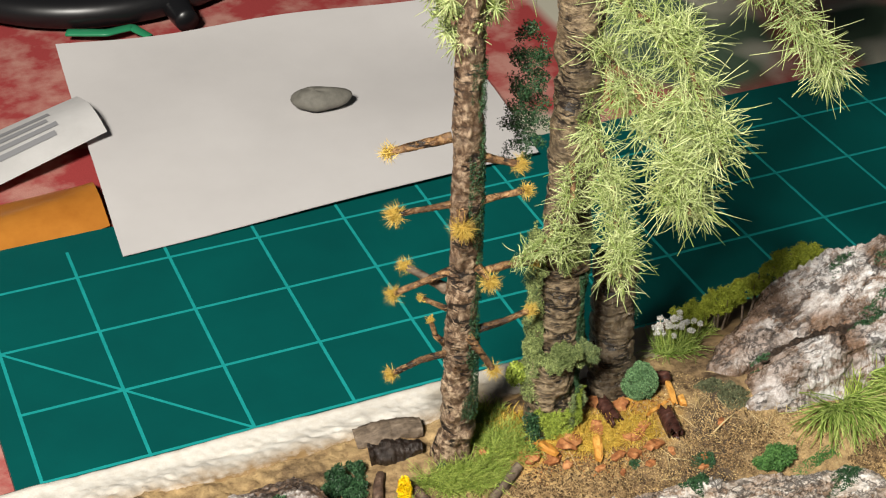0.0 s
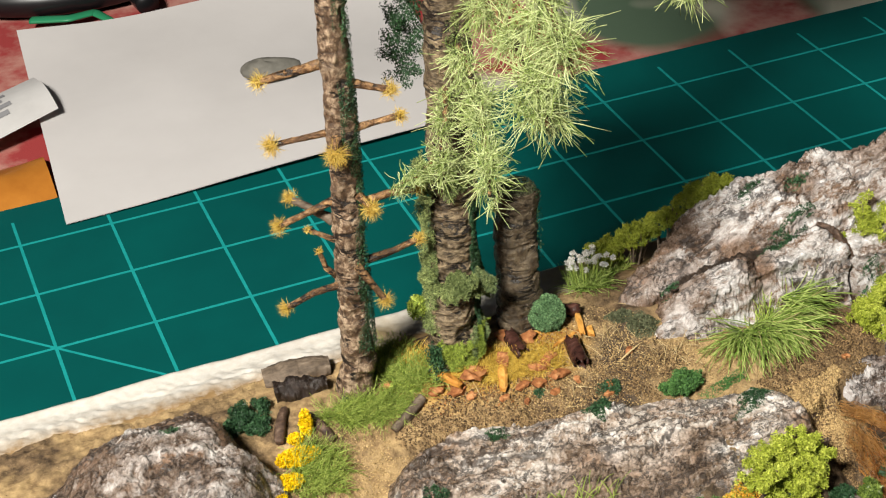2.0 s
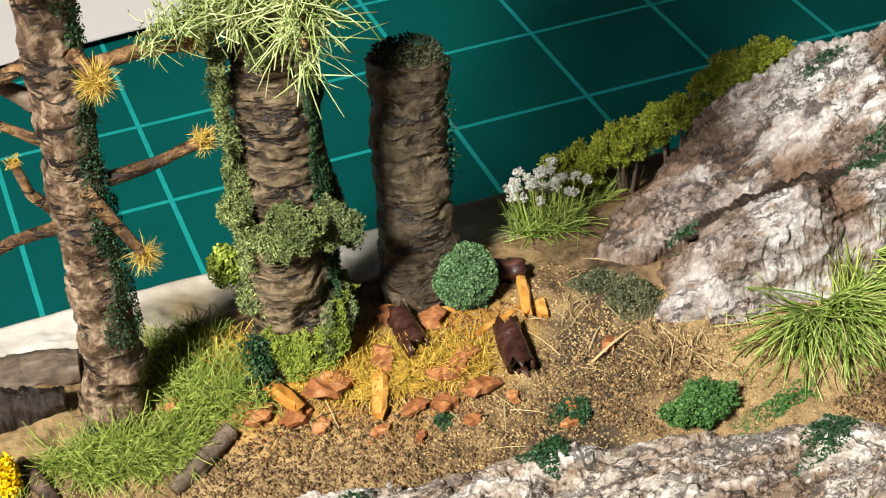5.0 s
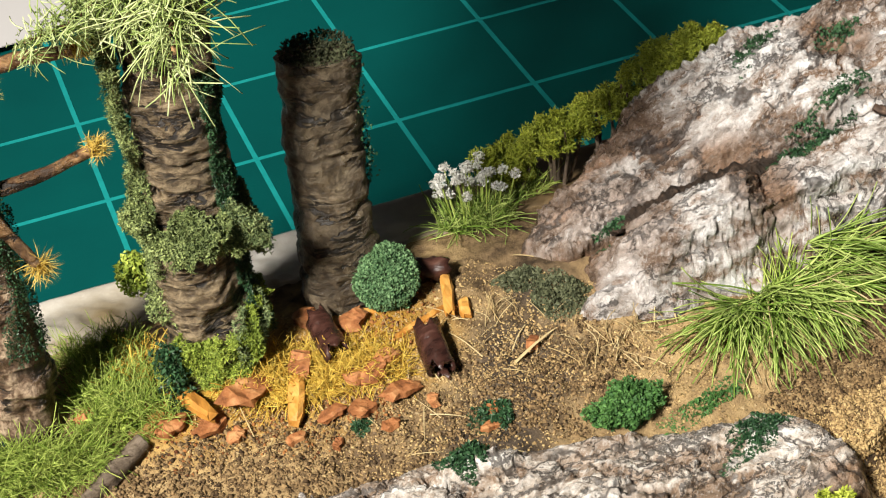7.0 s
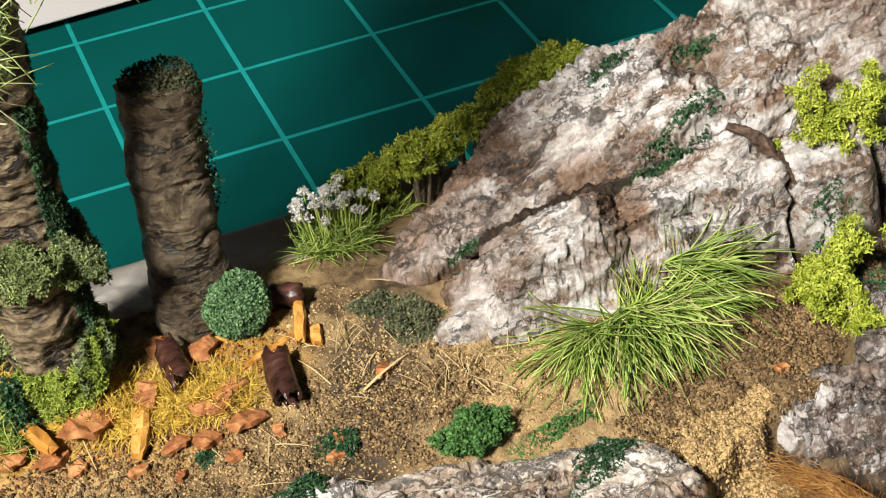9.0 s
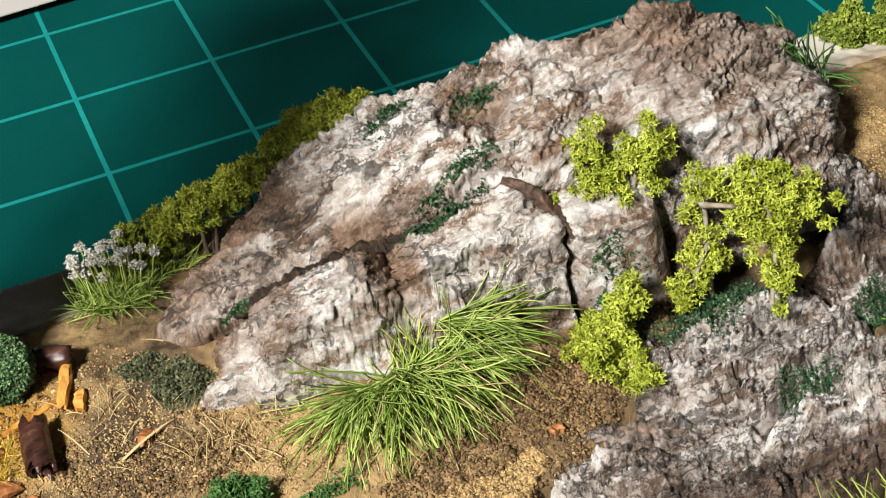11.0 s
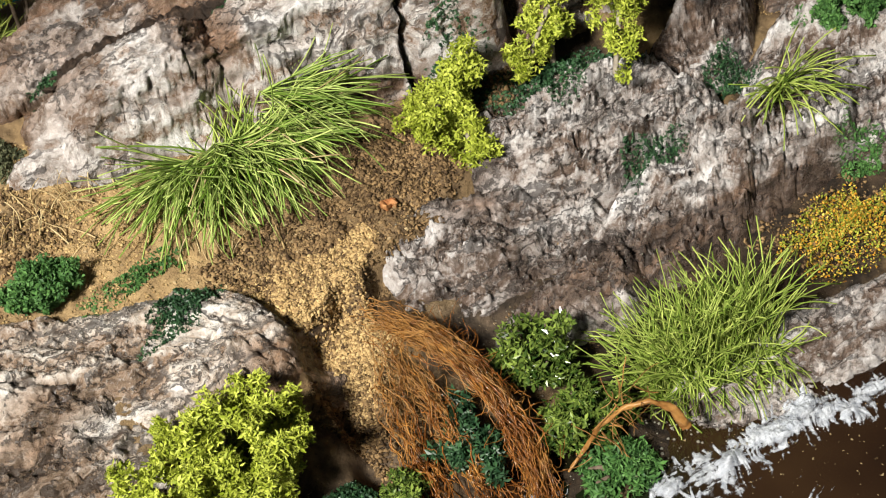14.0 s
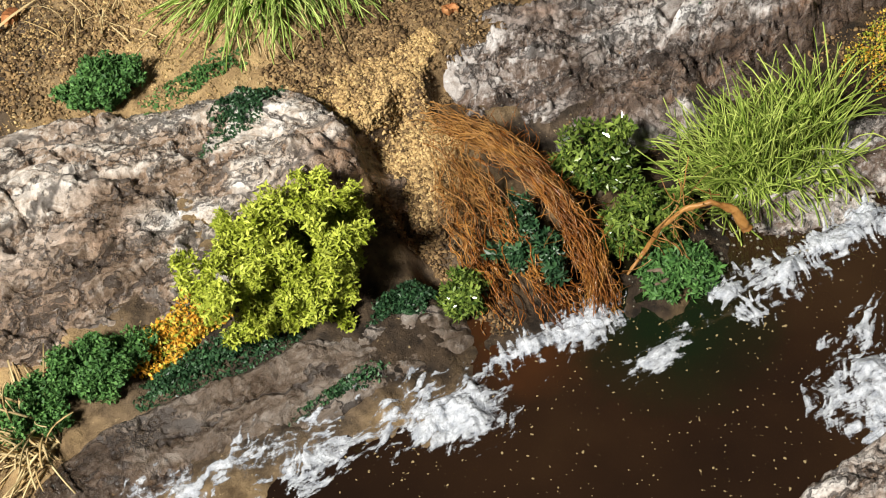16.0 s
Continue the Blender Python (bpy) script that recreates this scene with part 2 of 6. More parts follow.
M_seam = mottled("dark_cleft_fill", [(0.3, (0.010, 0.007, 0.005)), (0.55, (0.035, 0.022, 0.014)), (0.8, (0.14, 0.09, 0.06))], 900, 0.6, 0.3, None, 1.0, 0.0008)
M_ledge = rock_paint("muddy_ledge", (0.08, 0.054, 0.036), (0.14, 0.105, 0.078), (0.28, 0.25, 0.225), -8, 0.45, 0.54, 0.2)


def bark_paint(name, dark, mid, pale, ring=1.6, lift=0.0, rough=0.42):
    """Bark: worn pale ridges, dark seams round the trunk, a half-glossy varnish."""
    m, n, l, b = material(name, rough, 0.45)
    g = n.new("ShaderNodeNewGeometry")
    f = noise_node(n, l, 620.0, 10, 0.72, (1, 1, ring), 0.5)
    k = mix(n, l, 0.5, f, g.outputs["Pointiness"])
    c = ramp(n, l, k, [(0.40 - lift, dark), (0.485 - lift, mid), (0.57 - lift, pale)])
    c = mix(n, l, ramp(n, l, noise_node(n, l, 110.0, 5), [(0.34, 0.8), (0.52, 0.0)]), c, tuple(v * 0.45 for v in mid))
    v = warped(n, l, 150.0, 0.004, (0.4, 0.4, 1.7))
    seams = mix(n, l, 1.0, veins(n, l, v, 330.0, 0.05), ramp(n, l, noise_node(n, l, 180.0, 3), [(0.45, 0.0), (0.55, 1.0)]), "MULTIPLY")
    c = mix(n, l, seams, c, dark)
    l.new(c, b.inputs["Base Color"])
    l.new(ramp(n, l, noise_node(n, l, 300.0, 4), [(0.35, rough * 0.6), (0.65, rough * 1.6)]), b.inputs["Roughness"])
    bump(n, l, b, mix(n, l, 1.0, f, ramp(n, l, seams, [(0.0, 1.0), (1.0, 0.4)]), "MULTIPLY"), 1.0, 0.0007)
    return m


M_bark_small = bark_paint("slim_trunk_bark", (0.010, 0.007, 0.005), (0.12, 0.070, 0.038), (0.52, 0.39, 0.26), 0.9, -0.006)
M_bark_big = bark_paint("old_trunk_bark", (0.010, 0.007, 0.005), (0.11, 0.076, 0.042), (0.38, 0.29, 0.175), 2.2, 0.005)
M_stump = bark_paint("dark_stump_bark", (0.010, 0.007, 0.004), (0.085, 0.060, 0.034), (0.23, 0.18, 0.115), 1.2)
M_stub = bark_paint("stub_bark", (0.016, 0.009, 0.005), (0.12, 0.058, 0.024), (0.46, 0.27, 0.12), 1.0, -0.01)
M_log = mottled("dark_rolled_bark", [(0.3, (0.012, 0.005, 0.004)), (0.55, (0.055, 0.022, 0.016)), (0.8, (0.16, 0.08, 0.06))], 500, 0.24, 0.5, (0.4, 1.4, 1), 0.6)
M_char = mottled("charred_bark", [(0.3, (0.006, 0.004, 0.003)), (0.6, (0.028, 0.018, 0.013)), (0.85, (0.10, 0.075, 0.06))], 700, 0.32, 0.5, None, 1.0, 0.0008)
M_twig = mottled("dark_twig", [(0.3, (0.02, 0.012, 0.008)), (0.55, (0.10, 0.06, 0.04)), (0.8, (0.30, 0.21, 0.15))], 600, 0.6, 0.4, None, 0.8, 0.0006)
M_driftwood = mottled("grey_driftwood", [(0.3, (0.05, 0.036, 0.025)), (0.55, (0.16, 0.12, 0.085)), (0.8, (0.34, 0.27, 0.2))], 500, 0.7, 0.3, (0.5, 1.5, 1.5), 0.8, 0.0006)
M_pale_twig = mottled("pale_grey_twig", [(0.3, (0.14, 0.11, 0.08)), (0.55, (0.30, 0.26, 0.20)), (0.8, (0.50, 0.46, 0.38))], 600, 0.6, 0.3)
M_chip = mottled("orange_bark_chip", [(0.3, (0.10, 0.032, 0.012)), (0.5, (0.34, 0.13, 0.045)), (0.75, (0.62, 0.33, 0.14))], 420, 0.7, 0.3, None, 0.8, 0.0006)
M_stick = mottled("yellow_wood_splinter", [(0.3, (0.20, 0.07, 0.012)), (0.5, (0.52, 0.23, 0.04)), (0.72, (0.74, 0.43, 0.12))], 500, 0.55, 0.35, (1, 0.2, 1), 0.6)
M_root = mottled("rusty_roots", [(0.3, (0.05, 0.016, 0.004)), (0.5, (0.24, 0.085, 0.018)), (0.7, (0.50, 0.25, 0.06))], 300, 0.22, 0.5)
M_hook = mottled("orange_root", [(0.3, (0.16, 0.06, 0.012)), (0.7, (0.46, 0.24, 0.07))], 500, 0.4, 0.45)
M_nut = mottled("brown_pebble", [(0.3, (0.20, 0.09, 0.04)), (0.7, (0.34, 0.17, 0.08))], 500, 0.6, 0.3)
M_stone = mottled("grey_pebble", [(0.3, (0.10, 0.095, 0.08)), (0.7, (0.18, 0.17, 0.145))], 300, 0.7, 0.3)

M_moss_dark = leafy("dark_green_turf", (0.008, 0.030, 0.012), (0.060, 0.145, 0.055), 0.45, 0.4)
M_moss_mid = leafy("green_turf", (0.025, 0.080, 0.018), (0.13, 0.28, 0.07))
M_moss_grey = leafy("grey_green_turf", (0.05, 0.085, 0.03), (0.32, 0.38, 0.16))
M_moss_tree = leafy("tree_moss", (0.045, 0.070, 0.018), (0.46, 0.54, 0.20), patch=0.3)
M_moss_lime = leafy("bright_moss", (0.10, 0.15, 0.015), (0.46, 0.55, 0.09), patch=0.35)
M_ball = leafy("ball_bush_green", (0.03, 0.085, 0.03), (0.24, 0.40, 0.18))
M_mud_moss = leafy("muddy_turf", (0.032, 0.040, 0.018), (0.17, 0.18, 0.095))
M_lime = leafy("lime_foliage", (0.17, 0.22, 0.008), (0.62, 0.67, 0.11), patch=0.35)
M_olive = leafy("olive_foliage", (0.13, 0.16, 0.010), (0.44, 0.49, 0.06), patch=0.4)
M_fern = leafy("wet_green_foliage", (0.018, 0.048, 0.007), (0.27, 0.36, 0.07), 0.2, 0.6, 0.35)
M_grass = leafy("bright_grass", (0.12, 0.22, 0.02), (0.56, 0.66, 0.20), 0.5, 0.3, patch=0.8)
M_grass_soft = leafy("soft_grass", (0.13, 0.21, 0.02), (0.50, 0.58, 0.14), patch=0.7)
M_straw = leafy("yellow_straw", (0.45, 0.27, 0.03), (0.80, 0.60, 0.12))
M_dry = leafy("dry_straw", (0.40, 0.28, 0.12), (0.66, 0.54, 0.30))
M_tuft = leafy("ochre_tuft", (0.42, 0.26, 0.03), (0.72, 0.54, 0.14))
M_needle = leafy("pale_needles", (0.22, 0.31, 0.06), (0.74, 0.80, 0.42), patch=0.6)
M_yellow = leafy("yellow_flowers", (0.72, 0.42, 0.0), (0.86, 0.66, 0.0))
M_orange = leafy("orange_flowers", (0.48, 0.20, 0.01), (0.78, 0.48, 0.06))
M_petal = leafy("white_petals", (0.55, 0.54, 0.48), (0.85, 0.84, 0.80))

M_water, n_, l_, b_ = material("creek_resin", 0.06, 0.5)
murk = noise_node(n_, l_, 30.0, 4, 0.55)
col = ramp(n_, l_, murk, [(0.3, (0.007, 0.004, 0.003)), (0.55, (0.020, 0.010, 0.005)), (0.75, (0.034, 0.018, 0.008))])
col = mix(n_, l_, spot(n_, l_, (192, -195, 3), 3, 13), col, (0.006, 0.011, 0.004))
col = mix(n_, l_, spot(n_, l_, (178, -190, 3), 2, 9), col, (0.05, 0.018, 0.006))
col = mix(n_, l_, ramp(n_, l_, noise_node(n_, l_, 2000.0, 2, 0.4), [(0.705, 0.0), (0.72, 1.0)]), col, (0.30, 0.23, 0.12))
l_.new(col, b_.inputs["Base Color"])
bump(n_, l_, b_, noise_node(n_, l_, 120.0, 3, 0.5), 0.12, 0.001)
M_foam, n_, l_, b_ = material("white_foam", 0.25, 0.5)
f_ = tex(n_, l_, warped(n_, l_, 300.0, 0.002), 900.0, 6, 0.7)
l_.new(ramp(n_, l_, f_, [(0.3, (0.30, 0.33, 0.39)), (0.60, (0.64, 0.67, 0.72))]), b_.inputs["Base Color"])
bump(n_, l_, b_, f_, 1.0, 0.0006)
thick_ = n_.new("ShaderNodeAttribute")
thick_.attribute_name = "thickness"
sum_ = n_.new("ShaderNodeMath")
sum_.operation = "ADD"
l_.new(thick_.outputs["Fac"], sum_.inputs[0])
sum_.use_clamp = False
half_ = n_.new("ShaderNodeMath")
half_.operation, half_.inputs[1].default_value = "MULTIPLY", 0.5
l_.new(ramp(n_, l_, tex(n_, l_, warped(n_, l_, 200.0, 0.004, (0.4, 1.6, 1), -25), 700.0, 5, 0.65), [(0.35, 0.0), (0.65, 1.0)]), sum_.inputs[1])
l_.new(sum_.outputs[0], half_.inputs[0])
l_.new(ramp(n_, l_, half_.outputs[0], [(0.39, 0.0), (0.58, 0.72), (0.74, 1.0)]), b_.inputs["Alpha"])
M_bead = material("wet_bead", 0.03, 0.8, (0.22, 0.21, 0.17))[0]

M_mat, n_, l_, b_ = material("mat_green", 0.5, 0.22)
l_.new(ramp(n_, l_, noise_node(n_, l_, 25.0, 6, 0.6), [(0.3, (0.000, 0.060, 0.056)), (0.7, (0.000, 0.078, 0.071))]), b_.inputs["Base Color"])
bump(n_, l_, b_, noise_node(n_, l_, 2500.0, 2), 0.15, 0.0002)
M_line = mottled("mat_line_print", [(0.3, (0.006, 0.23, 0.22)), (0.7, (0.012, 0.30, 0.29))], 300, 0.5, 0.3, relief=0.05)
M_paper = mottled("paper", [(0.3, (0.49, 0.47, 0.46)), (0.7, (0.56, 0.54, 0.53))], 14, 0.8, 0.2, relief=0.1, dist=0.002)
# printed cloth: red ground, pale and green leaves
M_cloth, n_, l_, b_ = material("printed_cloth", 0.9, 0.1)
v_ = n_.new("ShaderNodeTexVoronoi")
v_.feature = "SMOOTH_F1"
v_.inputs["Scale"].default_value = 13.0
v_.inputs["Smoothness"].default_value = 0.3
l_.new(coords(n_, l_, (1.0, 0.45, 1.0), 35), v_.inputs["Vector"])
leaf = ramp(n_, l_, v_.outputs["Distance"], [(0.40, 1.0), (0.46, 0.0)])
tone = mix(n_, l_, ramp(n_, l_, noise_node(n_, l_, 14.0, 2), [(0.48, 0.0), (0.54, 1.0)]), (0.42, 0.40, 0.32), (0.085, 0.13, 0.085))
red = mix(n_, l_, ramp(n_, l_, noise_node(n_, l_, 60.0, 5), [(0.42, 0.0), (0.6, 1.0)]), (0.30, 0.045, 0.045), (0.42, 0.20, 0.165))
l_.new(mix(n_, l_, leaf, red, tone), b_.inputs["Base Color"])
bump(n_, l_, b_, noise_node(n_, l_, 1800.0, 2), 0.3, 0.0004)
M_black = material("black_plastic", 0.35, 0.4, (0.008, 0.008, 0.009))[0]
M_label = mottled("pale_printed_tag", [(0.3, (0.42, 0.41, 0.40)), (0.7, (0.54, 0.53, 0.52))], 40, 0.7, 0.2, relief=0.1)
M_print = material("grey_print", 0.7, 0.2, (0.24, 0.24, 0.25))[0]
M_amber = mottled("amber_wrapper", [(0.3, (0.32, 0.11, 0.015)), (0.7, (0.50, 0.20, 0.03))], 40, 0.3, 0.5, relief=0.2)
M_green_plastic = material("green_plastic", 0.4, 0.4, (0.02, 0.20, 0.09))[0]


# ---------------------------------------------------------------- builders (sizes in millimetres)
TABLE = np.random.default_rng(3).uniform(-1, 1, 8192)


def vnoise(x, y, z=0.0):
    """Smooth random values between -1 and 1."""
    x, y, z = np.broadcast_arrays(np.asarray(x, float), np.asarray(y, float), np.asarray(z, float))
    ix, iy, iz = (np.floor(k).astype(np.int64) for k in (x, y, z))
    fx, fy, fz = (k - np.floor(k) for k in (x, y, z))
    fx, fy, fz = (k * k * (3 - 2 * k) for k in (fx, fy, fz))

    def h(a, b, c):
        return TABLE[((ix + a) * 73856093 ^ (iy + b) * 19349663 ^ (iz + c) * 83492791) & 8191]

    lo = (h(0, 0, 0) * (1 - fx) + h(1, 0, 0) * fx) * (1 - fy) + (h(0, 1, 0) * (1 - fx) + h(1, 1, 0) * fx) * fy
    hi = (h(0, 0, 1) * (1 - fx) + h(1, 0, 1) * fx) * (1 - fy) + (h(0, 1, 1) * (1 - fx) + h(1, 1, 1) * fx) * fy
    return lo * (1 - fz) + hi * fz


def fractal(x, y, z=0.0, octaves=4, gain=0.5):
    total, a = 0.0, 1.0
    for k in range(octaves):
        total = total + a * vnoise(np.asarray(x) * 2**k + 17 * k, np.asarray(y) * 2**k, np.asarray(z) * 2**k + 5 * k)
        a *= gain
    return total


def ridged(x, y, z=0.0, octaves=4):
    total, a = 0.0, 1.0
    for k in range(octaves):
        total = total + a * (0.5 - np.abs(vnoise(np.asarray(x) * 2**k + 31 * k, np.asarray(y) * 2**k, np.asarray(z) * 2**k + 9 * k)) * 1.4)
        a *= 0.55
    return total


def smooth01(x):
    x = np.clip(x, 0, 1)
    return x * x * (3 - 2 * x)


def unit(v):
    return v / (np.linalg.norm(v, axis=-1, keepdims=True) + 1e-9)


def link(name, verts, faces, mat, parent=None, label="", smooth=True):
    me = bpy.data.meshes.new(name)
    F = faces.tolist() if isinstance(faces, np.ndarray) else [tuple(int(i) for i in f) for f in faces]
    me.from_pydata((np.asarray(verts, float) * MM).tolist(), [], F)
    me.materials.append(mat)
    if smooth:
        me.polygons.foreach_set("use_smooth", [True] * len(me.polygons))
    ob = new(name, me)
    if parent:
        ob.parent = parent
    if label:
        ob["label"] = label
    return ob


def thing(name, label, category, group="", kind=""):
    e = new(name)
    e.empty_display_size = 0.005
    return tagged(e, label, category, group, kind)


def grid_faces(nu, nv):
    i, j = np.meshgrid(np.arange(nu - 1), np.arange(nv - 1), indexing="ij")
    a = i * nv + j
    b = (i + 1) * nv + j
    return np.stack([a, b, b + 1, a + 1], -1).reshape(-1, 4)


PROFILE_Y = [-260, -206, -198, -190, -182, -174, -165, -155, -145, -135, -125, -110, -96]
PROFILE_Z = [1, 1, 2.2, 4, 6, 8, 11, 14, 17.5, 20.5, 22, 20, 17]


def ground_z(x, y):
    """Height of the modelled soil at a place."""
    x, y = np.asarray(x, float), np.asarray(y, float)
    z = np.interp(y, PROFILE_Y, PROFILE_Z)
    # the gully and the bank broken away to the east of the long flat rock
    lip = -160.0 + 0.34 * (x - 176) + 1.6 * vnoise(x * 0.35, y * 0.35, 4.0)
    cut = smooth01((lip - y) / 2.2)
    east = smooth01((x - 169.5 - 1.2 * vnoise(x * 0.3, y * 0.3, 8.0)) / 2.5)
    low = np.interp(y, [-260, -200, -190, -180, -170, -158, -150], [1, 1.4, 3.0, 3.6, 5.0, 9.0, 12.0])
    return z * (1 - cut * east) + np.minimum(low, z) * cut * east


def soil_z(x, y):
    return ground_z(x, y) + 0.6 * fractal(x * 0.14, y * 0.14, 2.0, 4) + 0.30 * fractal(x * 0.7, y * 0.7, 7.0, 3)


def box(name, x0, x1, y0, y1, z0, z1, mat, parent=None, label=""):
    v = [(x, y, z) for z in (z0, z1) for x, y in ((x0, y0), (x1, y0), (x1, y1), (x0, y1))]
    f = [(3, 2, 1, 0), (4, 5, 6, 7), (0, 1, 5, 4), (1, 2, 6, 5), (2, 3, 7, 6), (3, 0, 4, 7)]
    return link(name, v, f, mat, parent, label, False)


def bark_relief(X, Y, seed, grain, coarse=1.0):
    """Torn bark: long ridges along the grain, broken into flat flakes with sharp edges, cut by fissures."""
    cg, sg = math.cos(radians(grain)), math.sin(radians(grain))
    a, b = cg * X + sg * Y, -sg * X + cg * Y
    wa, wb = a + 3 * fractal(a * 0.07, b * 0.07, seed + 3, 3), b + 2.2 * fractal(a * 0.06 + 9, b * 0.1, seed, 3)
    r = coarse * (0.9 * ridged(wa * 0.05 + seed, wb * 0.12, seed, 3) + 0.45 * ridged(wa * 0.14, wb * 0.40, seed + 5, 3)) + 0.22 * ridged(wa * 0.22, wb * 0.9, seed + 2, 3)
    for scale, steps, rise in ((0.10, 4.0, 0.42), (0.26, 3.0, 0.26), (0.62, 2.0, 0.16)):
        h = steps * fractal(wa * scale + seed * 3, wb * scale * 1.9, seed + 21 * scale, 3)
        f = h - np.floor(h)
        r = r + rise * (np.floor(h) + smooth01(f / 0.22) - 0.75 * f)
        r = r - 0.5 * rise * np.exp(-((f / 0.10) ** 2))
    for scale, wide, deep in ((0.09, 0.028, 1.5), (0.24, 0.045, 0.8), (0.5, 0.06, 0.45)):
        crack = np.abs(fractal(wa * scale + 40, wb * scale * 2, seed + 8 + scale, 3))
        r = r - deep * np.exp(-((crack / wide) ** 2)) * smooth01(0.6 + 1.2 * vnoise(wa * 0.08, wb * 0.1, seed + 30 * scale))
    return r + 0.08 * fractal(wa * 1.5, wb * 2.4, seed, 2)


def crag(name, x0, x1, y0, y1, height, mat, seed, grain, parent, amp=1.0, step=0.21):
    """A mass of bark whose height is given over the plan; what dips below the soil is left off."""
    X, Y = np.meshgrid(np.arange(x0, x1, step), np.arange(y0, y1, step), indexing="ij")
    top = height(X + 0.9 * fractal(X * 0.14, Y * 0.14, seed, 2), Y + 0.6 * fractal(X * 0.14 + 5, Y * 0.14, seed, 2))
    low = ground_z(X, Y)
    gx_, gy_ = np.gradient(top, step)
    gx_, gy_ = np.clip(gx_, -2.2, 2.2), np.clip(gy_, -2.2, 2.2)
    steep = np.sqrt(1 + gx_**2 + gy_**2)
    rise = amp * bark_relief(X, Y + 0.6 * top, seed, grain, 0.7) * smooth01((top - low + 1.5) / 4) / steep
    keep = top + rise > low - 1.6
    P = np.stack([X - gx_ * rise, Y - gy_ * rise, np.maximum(top + rise, low - 2.2)], -1).reshape(-1, 3)
    F = grid_faces(*X.shape)
    F = F[keep.ravel()[F].any(1)]
    used = np.unique(F)
    back = np.full(X.size, -1)
    back[used] = np.arange(len(used))
    return link(name, P[used], back[F], mat, parent)


def slab(name, cx, cy, rx, ry, rot, zc, tx, ty, mat, seed, parent=None, dome=0.0, amp=1.0, edge=0.22, grain=0.0, power=3.0, wob=0.16, step=0.23, layers=0.0):
    """A slab of bark used as a rock: a ragged outline, a sloping top with grain, ridges and cracks."""
    nu, nv = int(2.3 * rx / step), int(2.3 * ry / step)
    U, V = np.meshgrid(np.linspace(-1.15, 1.15, nu), np.linspace(-1.15, 1.15, nv), indexing="ij")
    c, s = math.cos(radians(rot)), math.sin(radians(rot))
    X, Y = cx + c * U * rx - s * V * ry, cy + s * U * rx + c * V * ry
    q = (np.abs(U) ** power + np.abs(V) ** power) ** (1 / power)
    q = q + wob * fractal(X * 0.09 + seed, Y * 0.09, seed, 3) + 0.012 * fractal(X * 0.6, Y * 0.6, seed, 2)
    relief = bark_relief(X, Y, seed, grain)
    top = zc + tx * (X - cx) + ty * (Y - cy) + dome * (1 - np.clip(q, 0, 1) ** 2) + amp * relief
    if layers:
        h = top / layers
        top = layers * (np.floor(h) + smooth01((h - np.floor(h)) * 1.8)) * 0.5 + top * 0.5
    low = ground_z(X, Y) - 1.6
    w = np.sqrt(smooth01((1.02 - q) / edge))
    Z = low + (np.maximum(top, low) - low) * w
    F = grid_faces(nu, nv)
    keep = (q.ravel()[F] < 1.06).any(1)
    F = F[keep]
    used = np.unique(F)
    back = np.full(nu * nv, -1)
    back[used] = np.arange(len(used))
    P = np.stack([X, Y, Z], -1).reshape(-1, 3)[used]
    return link(name, P, back[F], mat, parent)


def tube(name, pts, radii, mat, parent=None, label="", seed=0.0, lump=0.1, rings=40, seg=14, squash=1.0, grain=1.0, cap=True, hoops=0.0, joints=()):
    """A bent round length of wood with an uneven skin and closed ends."""
    pts, radii = np.array(pts, float), np.array(radii, float)
    t = np.linspace(0, len(pts) - 1, rings)
    i = np.clip(t.astype(int), 0, len(pts) - 2)
    f = (t - i)[:, None]
    f = f if len(pts) == 2 else f * f * (3 - 2 * f) * 0.35 + f * 0.65
    P = pts[i] * (1 - f) + pts[i + 1] * f
    R = np.interp(t, np.arange(len(pts)), radii)
    T = unit(np.gradient(P, axis=0))
    ref = np.array([0.0, 0, 1]) if abs(T[:, 2]).mean() < 0.8 else np.array([1.0, 0, 0])
    A = unit(np.cross(T, ref))
    B = np.cross(T, A)
    th = np.linspace(0, 2 * math.pi, seg, endpoint=False)
    L = np.r_[0, np.cumsum(np.linalg.norm(np.diff(P, axis=0), axis=1))]
    C, Sn = np.cos(th)[None], np.sin(th)[None]
    q = 1 + lump * (fractal(C * 1.4 + seed, Sn * 1.4, L[:, None] * 0.28 * grain + seed, 4) + 0.5 * ridged(C * 0.8 + seed, Sn * 0.8, L[:, None] * 0.9 * grain, 2))
    if hoops:
        q = q + hoops * ridged(C * 0.35 + seed, Sn * 0.35, L[:, None] * 0.42 * grain + 0.25 * vnoise(C * 2, Sn * 2, L[:, None] * 0.1), 3)
    for k in joints:
        q = q - 0.10 * np.exp(-(((L[:, None] - k - 1.3 * vnoise(C * 1.2 + k, Sn * 1.2, seed)) / 0.5) ** 2)) * smooth01(0.7 + vnoise(C * 1.5, Sn * 1.5, k))
    V = P[:, None] + (R[:, None] * q)[..., None] * (C[..., None] * A[:, None] + squash * Sn[..., None] * B[:, None])
    V = np.vstack([V.reshape(-1, 3), P[:1], P[-1:]])
    F = []
    for k in range(rings - 1):
        for j in range(seg):
            F.append((k * seg + j, k * seg + (j + 1) % seg, (k + 1) * seg + (j + 1) % seg, (k + 1) * seg + j))
    if cap:
        F += [((j + 1) % seg, j, rings * seg) for j in range(seg)]
        F += [((rings - 1) * seg + j, (rings - 1) * seg + (j + 1) % seg, rings * seg + 1) for j in range(seg)]
    return link(name, V, F, mat, parent, label)


